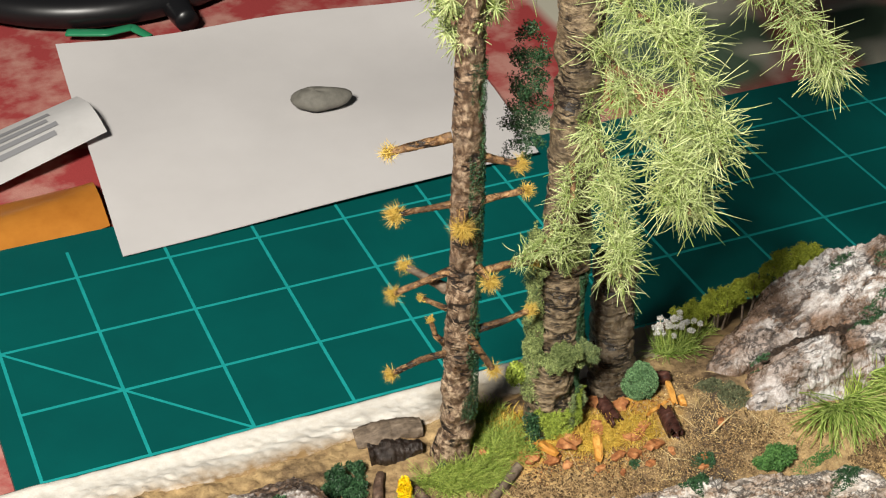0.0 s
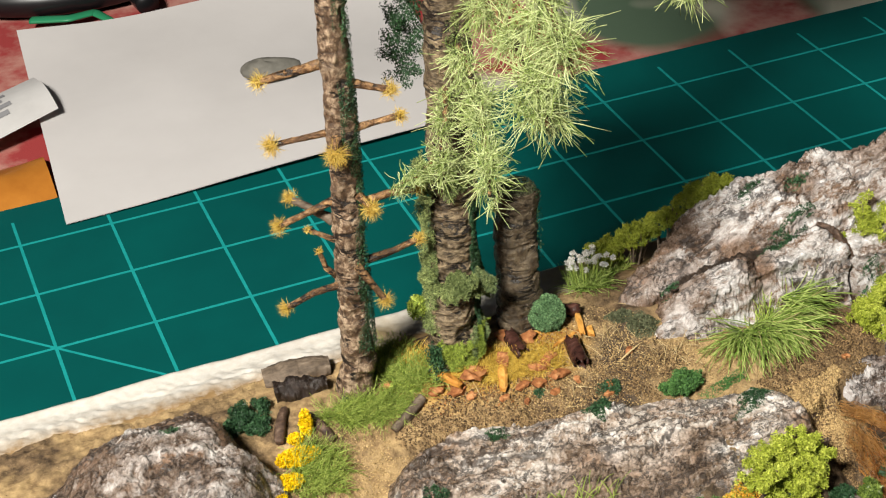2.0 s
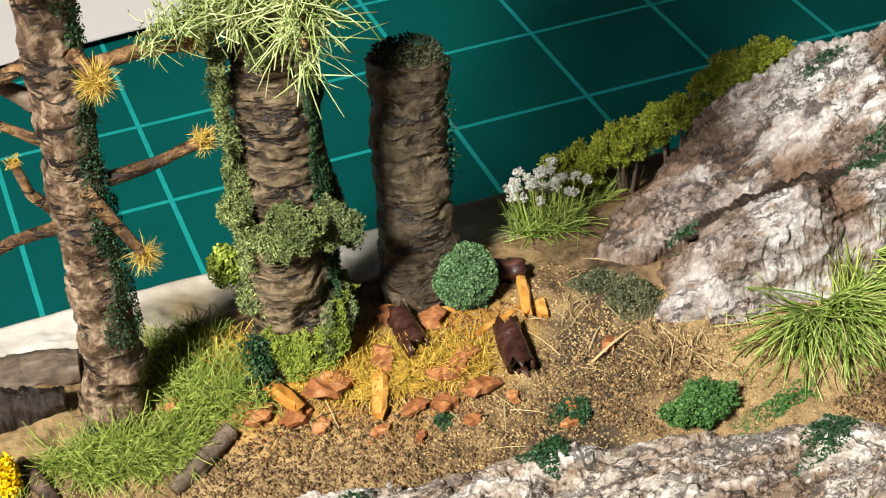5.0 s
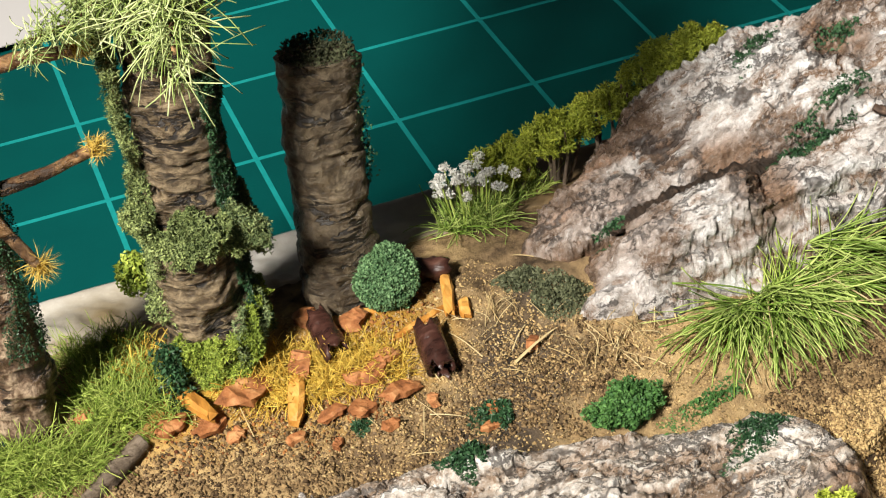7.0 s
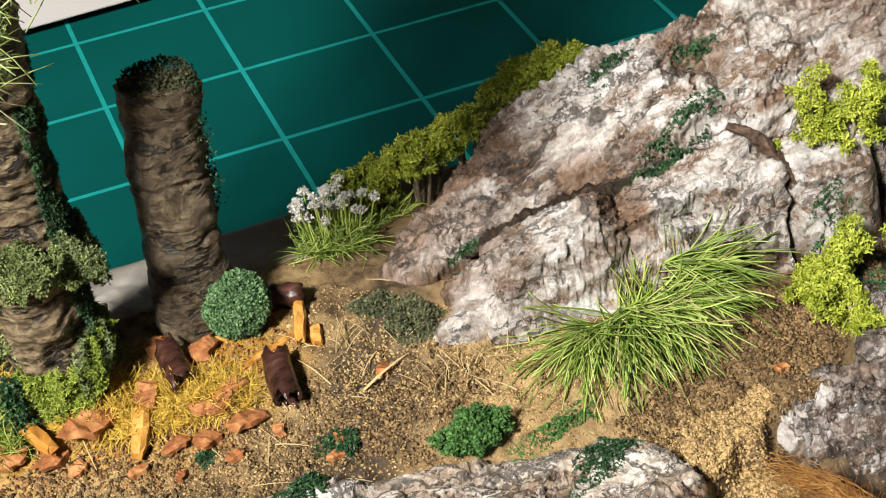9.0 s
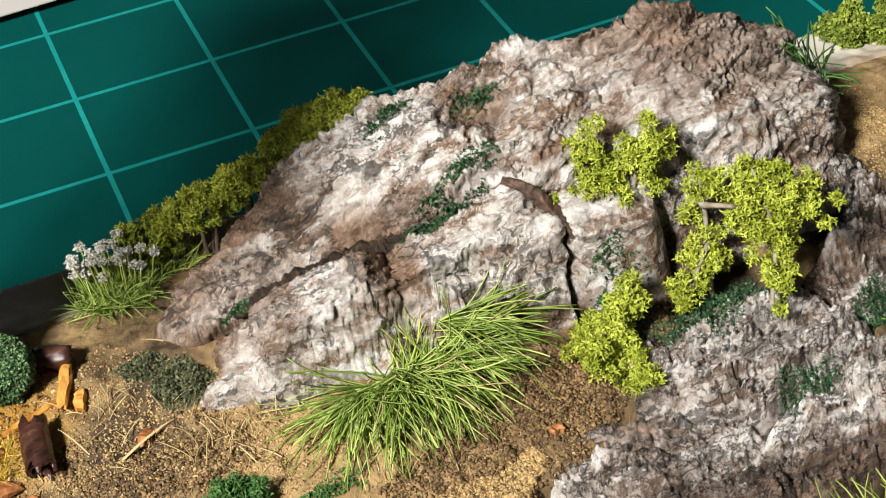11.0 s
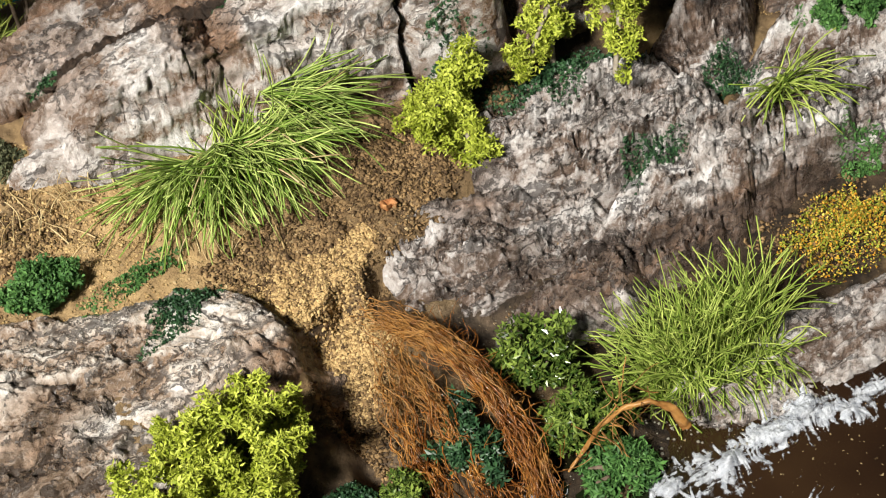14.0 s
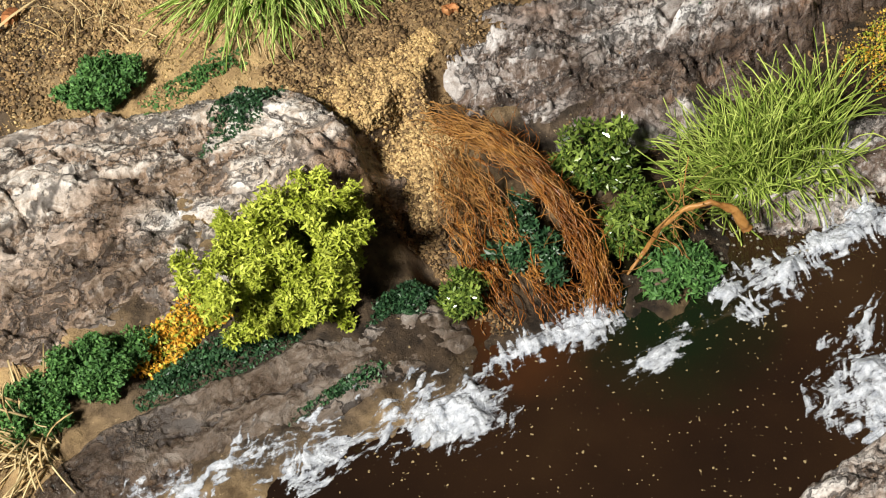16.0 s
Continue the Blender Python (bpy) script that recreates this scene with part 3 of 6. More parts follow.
def flakes(name, centres, size, mat, parent=None, label=""):
    """Crumbs of turf: small bent quads at the given places."""
    C = np.asarray(centres, float)
    n = len(C)
    u = unit(rng.normal(size=(n, 3)))
    w = unit(np.cross(u, rng.normal(size=(n, 3))))
    s = size * rng.uniform(0.6, 1.3, (n, 1))
    V = np.stack([C - u * s, C - w * s * 0.6, C + u * s, C + w * s * 0.6 + np.cross(u, w) * s * 0.5], 1).reshape(-1, 3)
    return link(name, V, np.arange(4 * n).reshape(-1, 4), mat, parent, label, False)


def antlers(name, centres, size, mat, parent=None, label=""):
    """Lacy foam foliage: crumbs with three short pointed arms."""
    C = np.asarray(centres, float)
    n = len(C)
    axis = unit(rng.normal(size=(n, 3)))
    u = unit(np.cross(axis, rng.normal(size=(n, 3))))
    w = np.cross(axis, u)
    s = size * rng.uniform(0.6, 1.35, (n, 1))
    rows = []
    for k in range(3):
        a = 2.1 * k + rng.uniform(-0.4, 0.4, (n, 1))
        d, e = np.cos(a) * u + np.sin(a) * w, -np.sin(a) * u + np.cos(a) * w
        tip = C + d * s + axis * s * rng.uniform(-0.5, 0.5, (n, 1))
        rows += [C - d * s * 0.12, C + d * s * 0.5 - e * s * 0.24, tip, C + d * s * 0.5 + e * s * 0.24]
    V = np.stack(rows, 1).reshape(-1, 3)
    F = (np.arange(n)[:, None, None] * 12 + np.arange(12).reshape(3, 4)[None]).reshape(-1, 4)
    return link(name, V, F, mat, parent, label, False)


def cloud(n, c, r, power=0.5):
    return np.array(c, float) + unit(rng.normal(size=(n, 3))) * np.array(r, float) * rng.uniform(0, 1, (n, 1)) ** power


def clumps(n, c, r, lumps, lump_r, hollow=0.75):
    """Places in many small heads spread over an uneven crown."""
    heads = cloud(lumps, c, r, 0.33)
    heads = c + (heads - c) * (1 + 0.35 * vnoise(heads[:, 0] * 0.35, heads[:, 1] * 0.35, heads[:, 2] * 0.35))[:, None]
    heads = heads[vnoise(heads[:, 0] * 0.2, heads[:, 1] * 0.2, heads[:, 2] * 0.2 + 50) > -hollow]
    k = rng.integers(0, len(heads), n)
    return heads[k] + unit(rng.normal(size=(n, 3))) * lump_r * rng.uniform(0.2, 1, (n, 1)) ** 0.6


def on_ground(n, cx, cy, rx, ry, rot=0.0, ragged=0.5, power=0.6):
    """Places strewn over the soil in an uneven patch."""
    a = rng.uniform(0, 2 * math.pi, n)
    r = rng.uniform(0, 1, n) ** power * (1 + ragged * vnoise(np.cos(a) * 2 + cx, np.sin(a) * 2 + cy, 3.0))
    c, s = math.cos(radians(rot)), math.sin(radians(rot))
    x, y = r * np.cos(a) * rx, r * np.sin(a) * ry
    X, Y = cx + c * x - s * y, cy + s * x + c * y
    return np.stack([X, Y, soil_z(X, Y)], -1)


def blades(name, roots, tips, width, mat, parent=None, label="", sag=0.25):
    """Fibres from roots to tips, each a thin tapering strip that bends over."""
    A, B = np.asarray(roots, float), np.asarray(tips, float)
    d = B - A
    L = np.linalg.norm(d, axis=1, keepdims=True)
    side = unit(np.cross(d, rng.normal(size=d.shape)))
    bend = np.array([0, 0, 1.0]) * L * sag + unit(rng.normal(size=d.shape)) * L * 0.05
    w = width * rng.uniform(0.7, 1.25, (len(A), 1))
    rows = []
    for t, k in ((0, 1.0), (0.25, 1.0), (0.5, 0.9), (0.78, 0.65)):
        c = A + d * t + bend * (4 * t * (1 - t)) * 0.5
        rows += [c - side * w * k / 2, c + side * w * k / 2]
    V = np.stack(rows + [B], 1).reshape(-1, 3)
    o = np.arange(len(A))[:, None] * 9
    Q = (o[:, None] + np.array([(0, 1, 3, 2), (2, 3, 5, 4), (4, 5, 7, 6)])[None]).reshape(-1, 4).tolist()
    T = (o + np.array([6, 7, 8])).tolist()
    return link(name, V, Q + T, mat, parent, label)


def fibres(name, P, width, mat, parent=None, label="", taper=0.75):
    """Fine round hairs, each along its own row of points."""
    n, k, _ = P.shape
    T = unit(np.gradient(P, axis=1))
    A = unit(np.cross(T, unit(rng.normal(size=(n, 1, 3)))))
    B_ = np.cross(T, A)
    w = width * rng.uniform(0.7, 1.3, (n, 1, 1)) * np.linspace(1, taper, k)[None, :, None] * 0.55
    rings_ = np.stack([P + w * (math.cos(a) * A + math.sin(a) * B_) for a in (0.0, 2.094, 4.189)], 2)
    V = rings_.reshape(-1, 3)
    F = []
    base = (np.arange(n)[:, None] * k + np.arange(k - 1)[None]) * 3
    for j in range(3):
        F.append(np.stack([base + j, base + (j + 1) % 3, base + 3 + (j + 1) % 3, base + 3 + j], -1).reshape(-1, 4))
    tips = (np.arange(n) * k + k - 1) * 3
    return link(name, V, np.vstack(F).tolist() + np.stack([tips, tips + 1, tips + 2], -1).tolist(), mat, parent, label)


def grow(R, az, up, L, droop, wild=0.12, k=8, floor=True):
    """Rows of points of blades that rise at an angle and bend over. az, up in degrees."""
    n = len(R)
    az, up = np.radians(np.broadcast_to(az, n)), np.radians(np.broadcast_to(up, n))
    d = np.stack([np.cos(az) * np.cos(up), np.sin(az) * np.cos(up), np.sin(up)], -1)
    p, rows = np.array(R, float), [np.array(R, float)]
    turn_ = rng.normal(size=(n, 3)) * wild
    for i in range(k - 1):
        d = unit(d + np.array([0, 0, -1.0]) * np.reshape(droop, (-1, 1)) / k + turn_ + rng.normal(size=(n, 3)) * wild * 0.4)
        p = p + d * (np.reshape(L, (-1, 1)) / (k - 1))
        if floor:
            p[:, 2] = np.maximum(p[:, 2], ground_z(p[:, 0], p[:, 1]) + 0.25)
        rows.append(p.copy())
    return np.stack(rows, 1)


def chip(name, cx, cy, length, width, thick, rot, mat, seed, parent=None, label="", lift=0.0, tilt=0.0, z=None, category="", thing_label="", rag=0.55):
    """A splinter or flake of bark lying on the ground: an uneven lump with broken ends."""
    nu, nv = 7, 7
    u = np.linspace(-1, 1, nu)
    th = np.linspace(0, 2 * math.pi, nv, endpoint=False)
    U, TH = np.meshgrid(u, th, indexing="ij")
    w = (1 - np.abs(U) ** 6 * (0.3 if rag < 0.3 else 0.5)) * (1 + rag * vnoise(U * 2.3 + seed * 3, TH * 1.1 + seed, seed))
    x = U * length / 2 * (1 + 0.30 * vnoise(TH * 1.3, seed * 5, 2.0))
    y = np.sign(np.cos(TH)) * np.abs(np.cos(TH)) ** 0.6 * width / 2 * w + 0.12 * width * vnoise(U * 1.5 + seed, 1.0, seed)
    zz = np.sign(np.sin(TH)) * np.abs(np.sin(TH)) ** 0.6 * thick / 2 * w * (1 + 0.3 * vnoise(U * 3, TH + seed, 5.0))
    ct, st_ = math.cos(radians(tilt)), math.sin(radians(tilt))
    x, zz = ct * x - st_ * zz, st_ * x + ct * zz
    c, s = math.cos(radians(rot)), math.sin(radians(rot))
    z0 = (float(ground_z(cx, cy)) if z is None else z) + thick * 0.35 + lift + abs(st_) * length * 0.45
    V = np.stack([cx + c * x - s * y, cy + s * x + c * y, z0 + zz], -1).reshape(-1, 3)
    F = [(i * nv + j, i * nv + (j + 1) % nv, (i + 1) * nv + (j + 1) % nv, (i + 1) * nv + j) for i in range(nu - 1) for j in range(nv)]
    F += [tuple(range(nv))[::-1], tuple((nu - 1) * nv + j for j in range(nv))]
    ob = link(name, V, F, mat, parent, label, False)
    return tagged(ob, thing_label, category) if thing_label else ob


def turf(name, label, cx, cy, rx, ry, n, mat, size=0.32, high=1.2, rot=0.0, base_z=None, category="moss", group="turf patches"):
    n, size = int(n * 1.7), size * 0.78
    P = on_ground(n, cx, cy, rx, ry, rot)
    d = ((P[:, 0] - cx) / rx) ** 2 + ((P[:, 1] - cy) / ry) ** 2
    if base_z is not None:
        P[:, 2] = base_z(P[:, 0], P[:, 1]) if callable(base_z) else base_z
    P[:, 2] += rng.uniform(0, 1, n) * high * np.clip(1.15 - d, 0.1, 1) * (1 + 0.6 * vnoise(P[:, 0] * 0.9, P[:, 1] * 0.9, 6.0))
    return tagged(flakes(name, P, size, mat), label, category, group)


# ---------------------------------------------------------------- table, mat, paper and what lies behind
tagged(box("table_top", -1200, 1500, -1200, 1500, -40, -3.6, M_cloth), "table top under a red leaf-printed cloth", "table", kind="structure")
mat_thing = thing("cutting_mat", "dark green cutting mat printed with a pale teal grid", "cutting mat")
box("mat_sheet", -6, 470, -420, 20.5, -3.4, 0, M_mat, mat_thing)
for i in range(0, 18):
    box("grid_line", i * 25.4 - 0.42, i * 25.4 + 0.42, -420, 12.7, -0.02, 0.05, M_line, mat_thing)
for j in range(0, 16):
    box("grid_line", 0, 462, -j * 25.4 - 0.42, -j * 25.4 + 0.42, -0.02, 0.07, M_line, mat_thing)
w = np.array([0.24, 0.24])
a, b = np.array([0.0, -25.4]), np.array([101.6, -127.0])
P = [(*q, z) for z in (-0.02, 0.09) for q in (a - w, b - w, b + w, a + w)]
link("diagonal_line", P, [(4, 5, 6, 7), (0, 1, 5, 4), (2, 3, 7, 6)], M_line, mat_thing, smooth=False)

u, v = np.meshgrid(np.linspace(0, 1, 60), np.linspace(0, 1, 60), indexing="ij")
px, py = 39 + 128 * u + 8 * v, 4 + 5 * u + 120 * v - 20 * u * v
pz = 0.7 + 0.5 * np.sin(9 * u + 4 * v) * v + 0.5 * np.sin(6 * v - 7 * u) * smooth01(v * 2) + 1.8 * smooth01((u - 0.1) / 0.5) * (1 - v) * 0.6 + 5 * v * v + 1.6 * np.sin(5.5 * (v + 0.25 * u)) * v + 1.2 * vnoise(u * 3, v * 3, 2.0) * v
lift_ = 0.4 * smooth01((u - 0.05) / 0.4) * (1 - smooth01(v / 0.5))
px, py, pz = px - 0.75 * lift_, py - 1.42 * lift_, pz + lift_
top = np.stack([px, py, pz + 0.15], -1).reshape(-1, 3)
F = grid_faces(60, 60)
tagged(link("paper_sheet", np.vstack([top, top - (0, 0, 0.15)]), np.vstack([F, F[:, ::-1] + 3600]), M_paper), "creased white sheet of paper lying across the mat edge", "paper")
th, ph = np.meshgrid(np.linspace(0, 2 * math.pi, 32, endpoint=False), np.linspace(0, math.pi, 14), indexing="ij")
r_ = 1 + 0.12 * vnoise(np.cos(th) * 1.5, np.sin(th) * 1.5, ph)
sx = 9.5 * np.sin(ph) * np.cos(th) * r_ * (1 - 0.25 * np.cos(th))
P = np.stack([113 - sx, 57 + 5 * np.sin(ph) * np.sin(th) * r_ + 0.15 * sx, 6.2 + 3.4 * np.cos(ph) * r_], -1).reshape(-1, 3)
F = [(i * 14 + j, ((i + 1) % 32) * 14 + j, ((i + 1) % 32) * 14 + j + 1, i * 14 + j + 1) for i in range(32) for j in range(13)]
tagged(link("pebble", P, F, M_stone), "smooth grey pebble lying on the white paper", "pebble")
# a shallow black bowl-shaped lamp foot with a short lug
ang = np.linspace(0, 2 * math.pi, 64, endpoint=False)
rings = [(60, -3.5), (66, 0), (68, 6), (62, 9), (52, 8), (48, 5)]
V = [(78 + r * math.cos(a), 206 + r * math.sin(a), z) for r, z in rings for a in ang]
F = [(i * 64 + j, i * 64 + (j + 1) % 64, (i + 1) * 64 + (j + 1) % 64, (i + 1) * 64 + j) for i in range(5) for j in range(64)]
dish = thing("black_dish", "shallow round black plastic dish lying on the cloth", "dish")
link("rim", V, F, M_black, dish)
link("inner_plate", [(78 + 50 * math.cos(a), 206 + 50 * math.sin(a), 5.2) for a in ang], [tuple(range(64))], M_label, dish, "pale inner plate")
tube("lug", [(92, 143, 3), (93, 130, 2)], [5, 4], M_black, dish, rings=8, seg=12, lump=0.02)
tag = thing("printed_tag", "folded pale printed tag with grey lettering bars", "tag")
u, v = np.meshgrid(np.linspace(0, 1, 24), np.linspace(0, 1, 12), indexing="ij")


def tag_at(u, v):
    return np.stack([8 + 38 * u + 3 * v, 82 + 7 * u - 31 * v + 3 * v * u, -1.5 + 4 * np.sin(2.6 * v) + 6.0 * u], -1)


link("sheet", tag_at(u, v).reshape(-1, 3), grid_faces(24, 12), M_label, tag)
for k in range(4):
    a, b = 0.2 + 0.15 * k, 0.29 + 0.15 * k
    uu, vv = np.meshgrid(np.linspace(0.12, 0.7 - 0.05 * (k % 2), 10), np.linspace(a, b, 4), indexing="ij")
    link("print_bar", tag_at(uu, vv).reshape(-1, 3) + (0, 0, 0.25), grid_faces(10, 4), M_print, tag)
wrap_ = thing("amber_wrapper", "glossy amber wrapper with a clear crimped edge", "wrapper")
u, v = np.meshgrid(np.linspace(0, 1, 40), np.linspace(0, 1, 20), indexing="ij")
P = np.stack([-42 + 82 * u, 6 + 34 * v + 18 * u - 8 * v * u, -2.5 + 4.5 * np.sin(math.pi * v) + 0.7 * vnoise(u * 6, v * 4, 1.0)], -1).reshape(-1, 3)
link("body", P, grid_faces(40, 20), M_amber, wrap_)
tube("green_strip", [(54, 141, 0), (66, 134, 1), (75, 136, 0.5), (79, 128, 0)], [2.4, 2.2, 2.0, 1.6], M_green_plastic, None, rings=30, seg=10, squash=0.4, lump=0.03)
tagged(bpy.data.objects["green_strip"], "thin bright green plastic strip on the cloth", "strip")

# ---------------------------------------------------------------- diorama: body, soil, water, rim
gx, gy = np.arange(-45, 285.1, 0.5), np.arange(-240, -108.4, 0.5)
X, Y = np.meshgrid(gx, gy, indexing="ij")
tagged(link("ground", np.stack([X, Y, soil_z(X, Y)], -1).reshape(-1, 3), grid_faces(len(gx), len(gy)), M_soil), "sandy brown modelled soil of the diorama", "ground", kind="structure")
tagged(box("diorama_base", -45, 285, -240, -96.4, 0.0, 0.9, M_white), "cream plaster base under the diorama", "base", kind="structure")
gx = np.arange(-45, 285.1, 0.6)
gv = np.linspace(0, 1, 34)
X, W_ = np.meshgrid(gx, gv, indexing="ij")
rim_front = -110.0 - 1.6 * fractal(X * 0.06, 1.0, 3.0, 4) * smooth01((W_ - 0.4) / 0.6)
Y = -96.0 + np.clip((W_ - 0.22) / 0.78, 0, 1) * (rim_front - 1.5 + 96.0) + 0.35 * fractal(X * 0.10, 2.0, 1.0, 3) * (1 - W_)
Z = np.where(W_ < 0.2, 17.3 * W_ / 0.2, 17.3 + 0.6 * smooth01((W_ - 0.2) / 0.1)) + 0.18 * fractal(X * 0.12, W_ * 3, 5.0, 4) * (W_ > 0.15)
Z = Z + np.where(W_ > 0.25, (soil_z(X, Y) + 0.35 - 17.9) * smooth01((W_ - 0.25) / 0.5), 0) - 1.2 * smooth01((W_ - 0.93) / 0.07)
tagged(link("plaster_rim", np.stack([X, Y, Z], -1).reshape(-1, 3), grid_faces(len(gx), 34), M_white), "cream plaster rim of the base with brown stains", "rim", kind="structure")
gx, gy = np.arange(-45, 285.1, 1.5), np.arange(-240, -184, 1.0)
X, Y = np.meshgrid(gx, gy, indexing="ij")
tagged(link("water", np.stack([X, Y, 2.9 + 0.12 * fractal(X * 0.08, Y * 0.1, 1.0, 3)], -1).reshape(-1, 3), grid_faces(len(gx), len(gy)), M_water), "dark brown glossy resin water of the creek", "water", kind="structure")

# ---------------------------------------------------------------- rocks
left = thing("rock", "rounded brown and grey bark rock beside the rim", "rock", "bark rocks")
slab("face", 33, -141, 25, 20, -8, 21, 0.02, 0.05, M_rock_left, 3.1, left, dome=14, amp=0.9, edge=0.42, grain=25, power=2.6, wob=0.10)
slab("chunk", 22, -152, 13, 9, 30, 21, 0.05, 0.3, M_rock_left, 13.1, left, dome=6, amp=1.0, edge=0.4, grain=60, power=2.6, wob=0.14)
slab("foot", 49, -147, 8, 9, 70, 16, 0.0, 0.2, M_rock_left, 15.7, left, dome=4, amp=1.2, edge=0.45, grain=80, power=2.4, wob=0.2)
front = thing("rock", "long flat pale bark rock with black cracks", "rock", "bark rocks")
slab("slab", 123, -161, 48, 12.5, -6.5, 14.2, -0.05, 0.40, M_rock_front, 5.2, front, dome=1.8, amp=0.85, edge=0.18, grain=-5, power=4, wob=0.10, layers=2.0)
slab("corner", 163, -162, 8.5, 6.5, -30, 13.4, -0.05, 0.35, M_rock_front, 25.2, front, dome=1.6, amp=0.9, edge=0.25, grain=-30, power=3, wob=0.15)
bigrock = thing("rock", "large whitewashed bark outcrop with brown hollows", "rock", "bark rocks")
def cleft_y(x):
    return np.interp(x, [144, 155, 165, 178, 188, 194, 200], [-125.0, -127.0, -129.2, -129.8, -130.6, -131.6, -133])


def outcrop_upper(x, y):
    """The high mass: a crest that climbs eastward, a face that falls to the cleft, a steep back."""
    crest_y = np.interp(x, [144, 150, 166, 186, 203, 220, 240], [-121, -119, -112, -115, -117.5, -120, -122])
    crest_z = np.interp(x, [142, 146, 150, 157, 166, 176, 186, 191, 196, 206, 214, 220, 229, 236, 241, 244], [16, 20, 24.5, 28.6, 33, 38.5, 43.2, 43.6, 44.2, 45.4, 46.8, 46.4, 43.6, 38.5, 30, 19])
    d = crest_y - y
    bulge = 1.6 * np.exp(-(((x - 187) / 6) ** 2 + ((y + 125) / 4) ** 2)) - 2.2 * np.exp(-(((x - 191) / 5) ** 2 + ((y + 121) / 3.0) ** 2)) - 1.6 * np.exp(-(((x - 172) / 8) ** 2 + ((y + 127) / 2) ** 2))
    front = crest_z - 0.26 * np.maximum(d, 0) - 0.010 * np.maximum(d, 0) ** 2 - 3.6 * np.maximum(cleft_y(x) + 1.2 - y, 0) * smooth01((201 - x) / 8)
    east = smooth01((x - 198) / 8)
    front = front * (1 - east) + (crest_z - 0.42 * np.maximum(d, 0) - 0.024 * np.maximum(d, 0) ** 2 - 1.2 * np.maximum(d - 13, 0)) * east
    return np.where(d > 0, front + bulge, crest_z + 1.9 * d)


def outcrop_shelf(x, y):
    """The long low slab before the cleft, with a notch, ending in a sharp fin."""
    edge = np.interp(x, [146, 152, 160, 170, 182, 190, 194, 198], [-132.0, -133.6, -134.6, -135.0, -135.0, -134.6, -136.0, -139.0])
    z = np.interp(x, [146, 150, 154, 158, 163, 171, 172.5, 175, 178, 187, 192.5, 195, 197, 200], [16, 19, 22.6, 27.0, 30.2, 33.0, 31.6, 29.6, 32.4, 33.6, 35.6, 33.4, 26, 12])
    d = edge - y
    inside = z - 0.12 * d * (d < 0) - 3.6 * np.maximum(y - cleft_y(x) + 1.0, 0)
    face = z - 0.9 * np.clip(d, 0, 1.2) - 3.4 * np.maximum(d - 1.2, 0) - 0.8 * np.exp(-(((x - 175) / 1.6) ** 2)) * np.maximum(d, 0)
    return np.where(d > 0, face, inside)


crag("upper_mass", 140, 247, -142, -98, outcrop_upper, M_rock_big, 8.4, 16, bigrock, 0.9)
crag("shelf", 145, 195.2, -144, -127, outcrop_shelf, M_rock_big, 48.2, 8, bigrock, 0.75)
# dark tube set into the cleft so that it reads as a dark line
tube("cleft_strip", [(x, float(cleft_y(x)) + 0.2, z) for x, z in ((156, 26.0), (159, 27.6), (164, 29.6), (171, 30.7), (178, 31.0), (185, 31.4), (191, 32.6))], [0.4, 0.9, 1.1, 1.2, 1.1, 1.0, 0.5], M_seam, bigrock, "dark strip along the cleft", seed=2.0, lump=0.5, rings=220, seg=18, grain=3.0)
slab("tongue", 153.0, -134.8, 5.6, 1.8, -8, 20.4, 0.10, 0.75, M_rock_big, 49.2, bigrock, dome=1.2, amp=0.6, edge=0.4, grain=4, power=2.6, wob=0.12, layers=1.0)
slab("pale_face", 202.6, -136.6, 8.2, 5.4, -12, 31.8, -0.12, 0.75, M_rock_big, 68.6, bigrock, dome=1.0, amp=0.6, edge=0.35, grain=-10, power=2.6, wob=0.12)
dark = thing("rock", "dark wet grey bark rock above the gully", "rock", "bark rocks")
slab("upper_slab", 215, -152, 17, 8.5, 4, 16.6, 0.0, 0.5, M_rock_grey, 71.4, dark, dome=0.8, amp=1.6, edge=0.45, grain=12, power=2.6, wob=0.16)
slab("hollow_slab", 197, -161.0, 15, 6.4, -4, 9.7, -0.06, 0.72, M_rock_grey, 81.4, dark, dome=0.3, amp=1.2, edge=0.22, grain=-10, power=3.2, wob=0.12, layers=1.2)
slab("swirl_slab", 226, -164, 21, 6.0, 10, 11.4, 0.02, 0.75, M_rock_grey, 91.4, dark, dome=0.9, amp=1.7, edge=0.3, grain=20, power=2.8, wob=0.16, layers=1.6)
slab("knuckle", 208, -168, 4.5, 4.0, 20, 7.6, 0.0, 0.7, M_rock_grey, 95.4, dark, dome=1.8, amp=1.1, edge=0.6, grain=60, power=2.2, wob=0.2)
slab("saddle", 236, -142, 13, 7.0, 50, 17.5, 0.05, 0.55, M_rock_grey, 99.4, dark, dome=1.5, amp=1.4, edge=0.4, grain=30, power=2.4, wob=0.2)
slab("wet_toe", 201, -170.5, 12, 4.6, 4, 6.6, 0.0, 0.4, M_rock_grey, 98.1, dark, dome=1.0, amp=0.9, edge=0.45, grain=10, power=2.4, wob=0.25)
east = thing("rock", "grey streaked bark rock beyond the sandy gap", "rock", "bark rocks")
slab("face", 262, -138, 17, 14, 60, 22, 0.2, 0.5, M_rock_grey, 101.4, east, dome=5.0, amp=1.6, edge=0.35, grain=60, power=2.6, wob=0.12)
slab("toe", 248, -161, 12, 6.5, 10, 12.5, 0.0, 0.5, M_rock_grey, 117.4, east, dome=1.5, amp=1.2, edge=0.4, grain=14, power=2.6, wob=0.16)
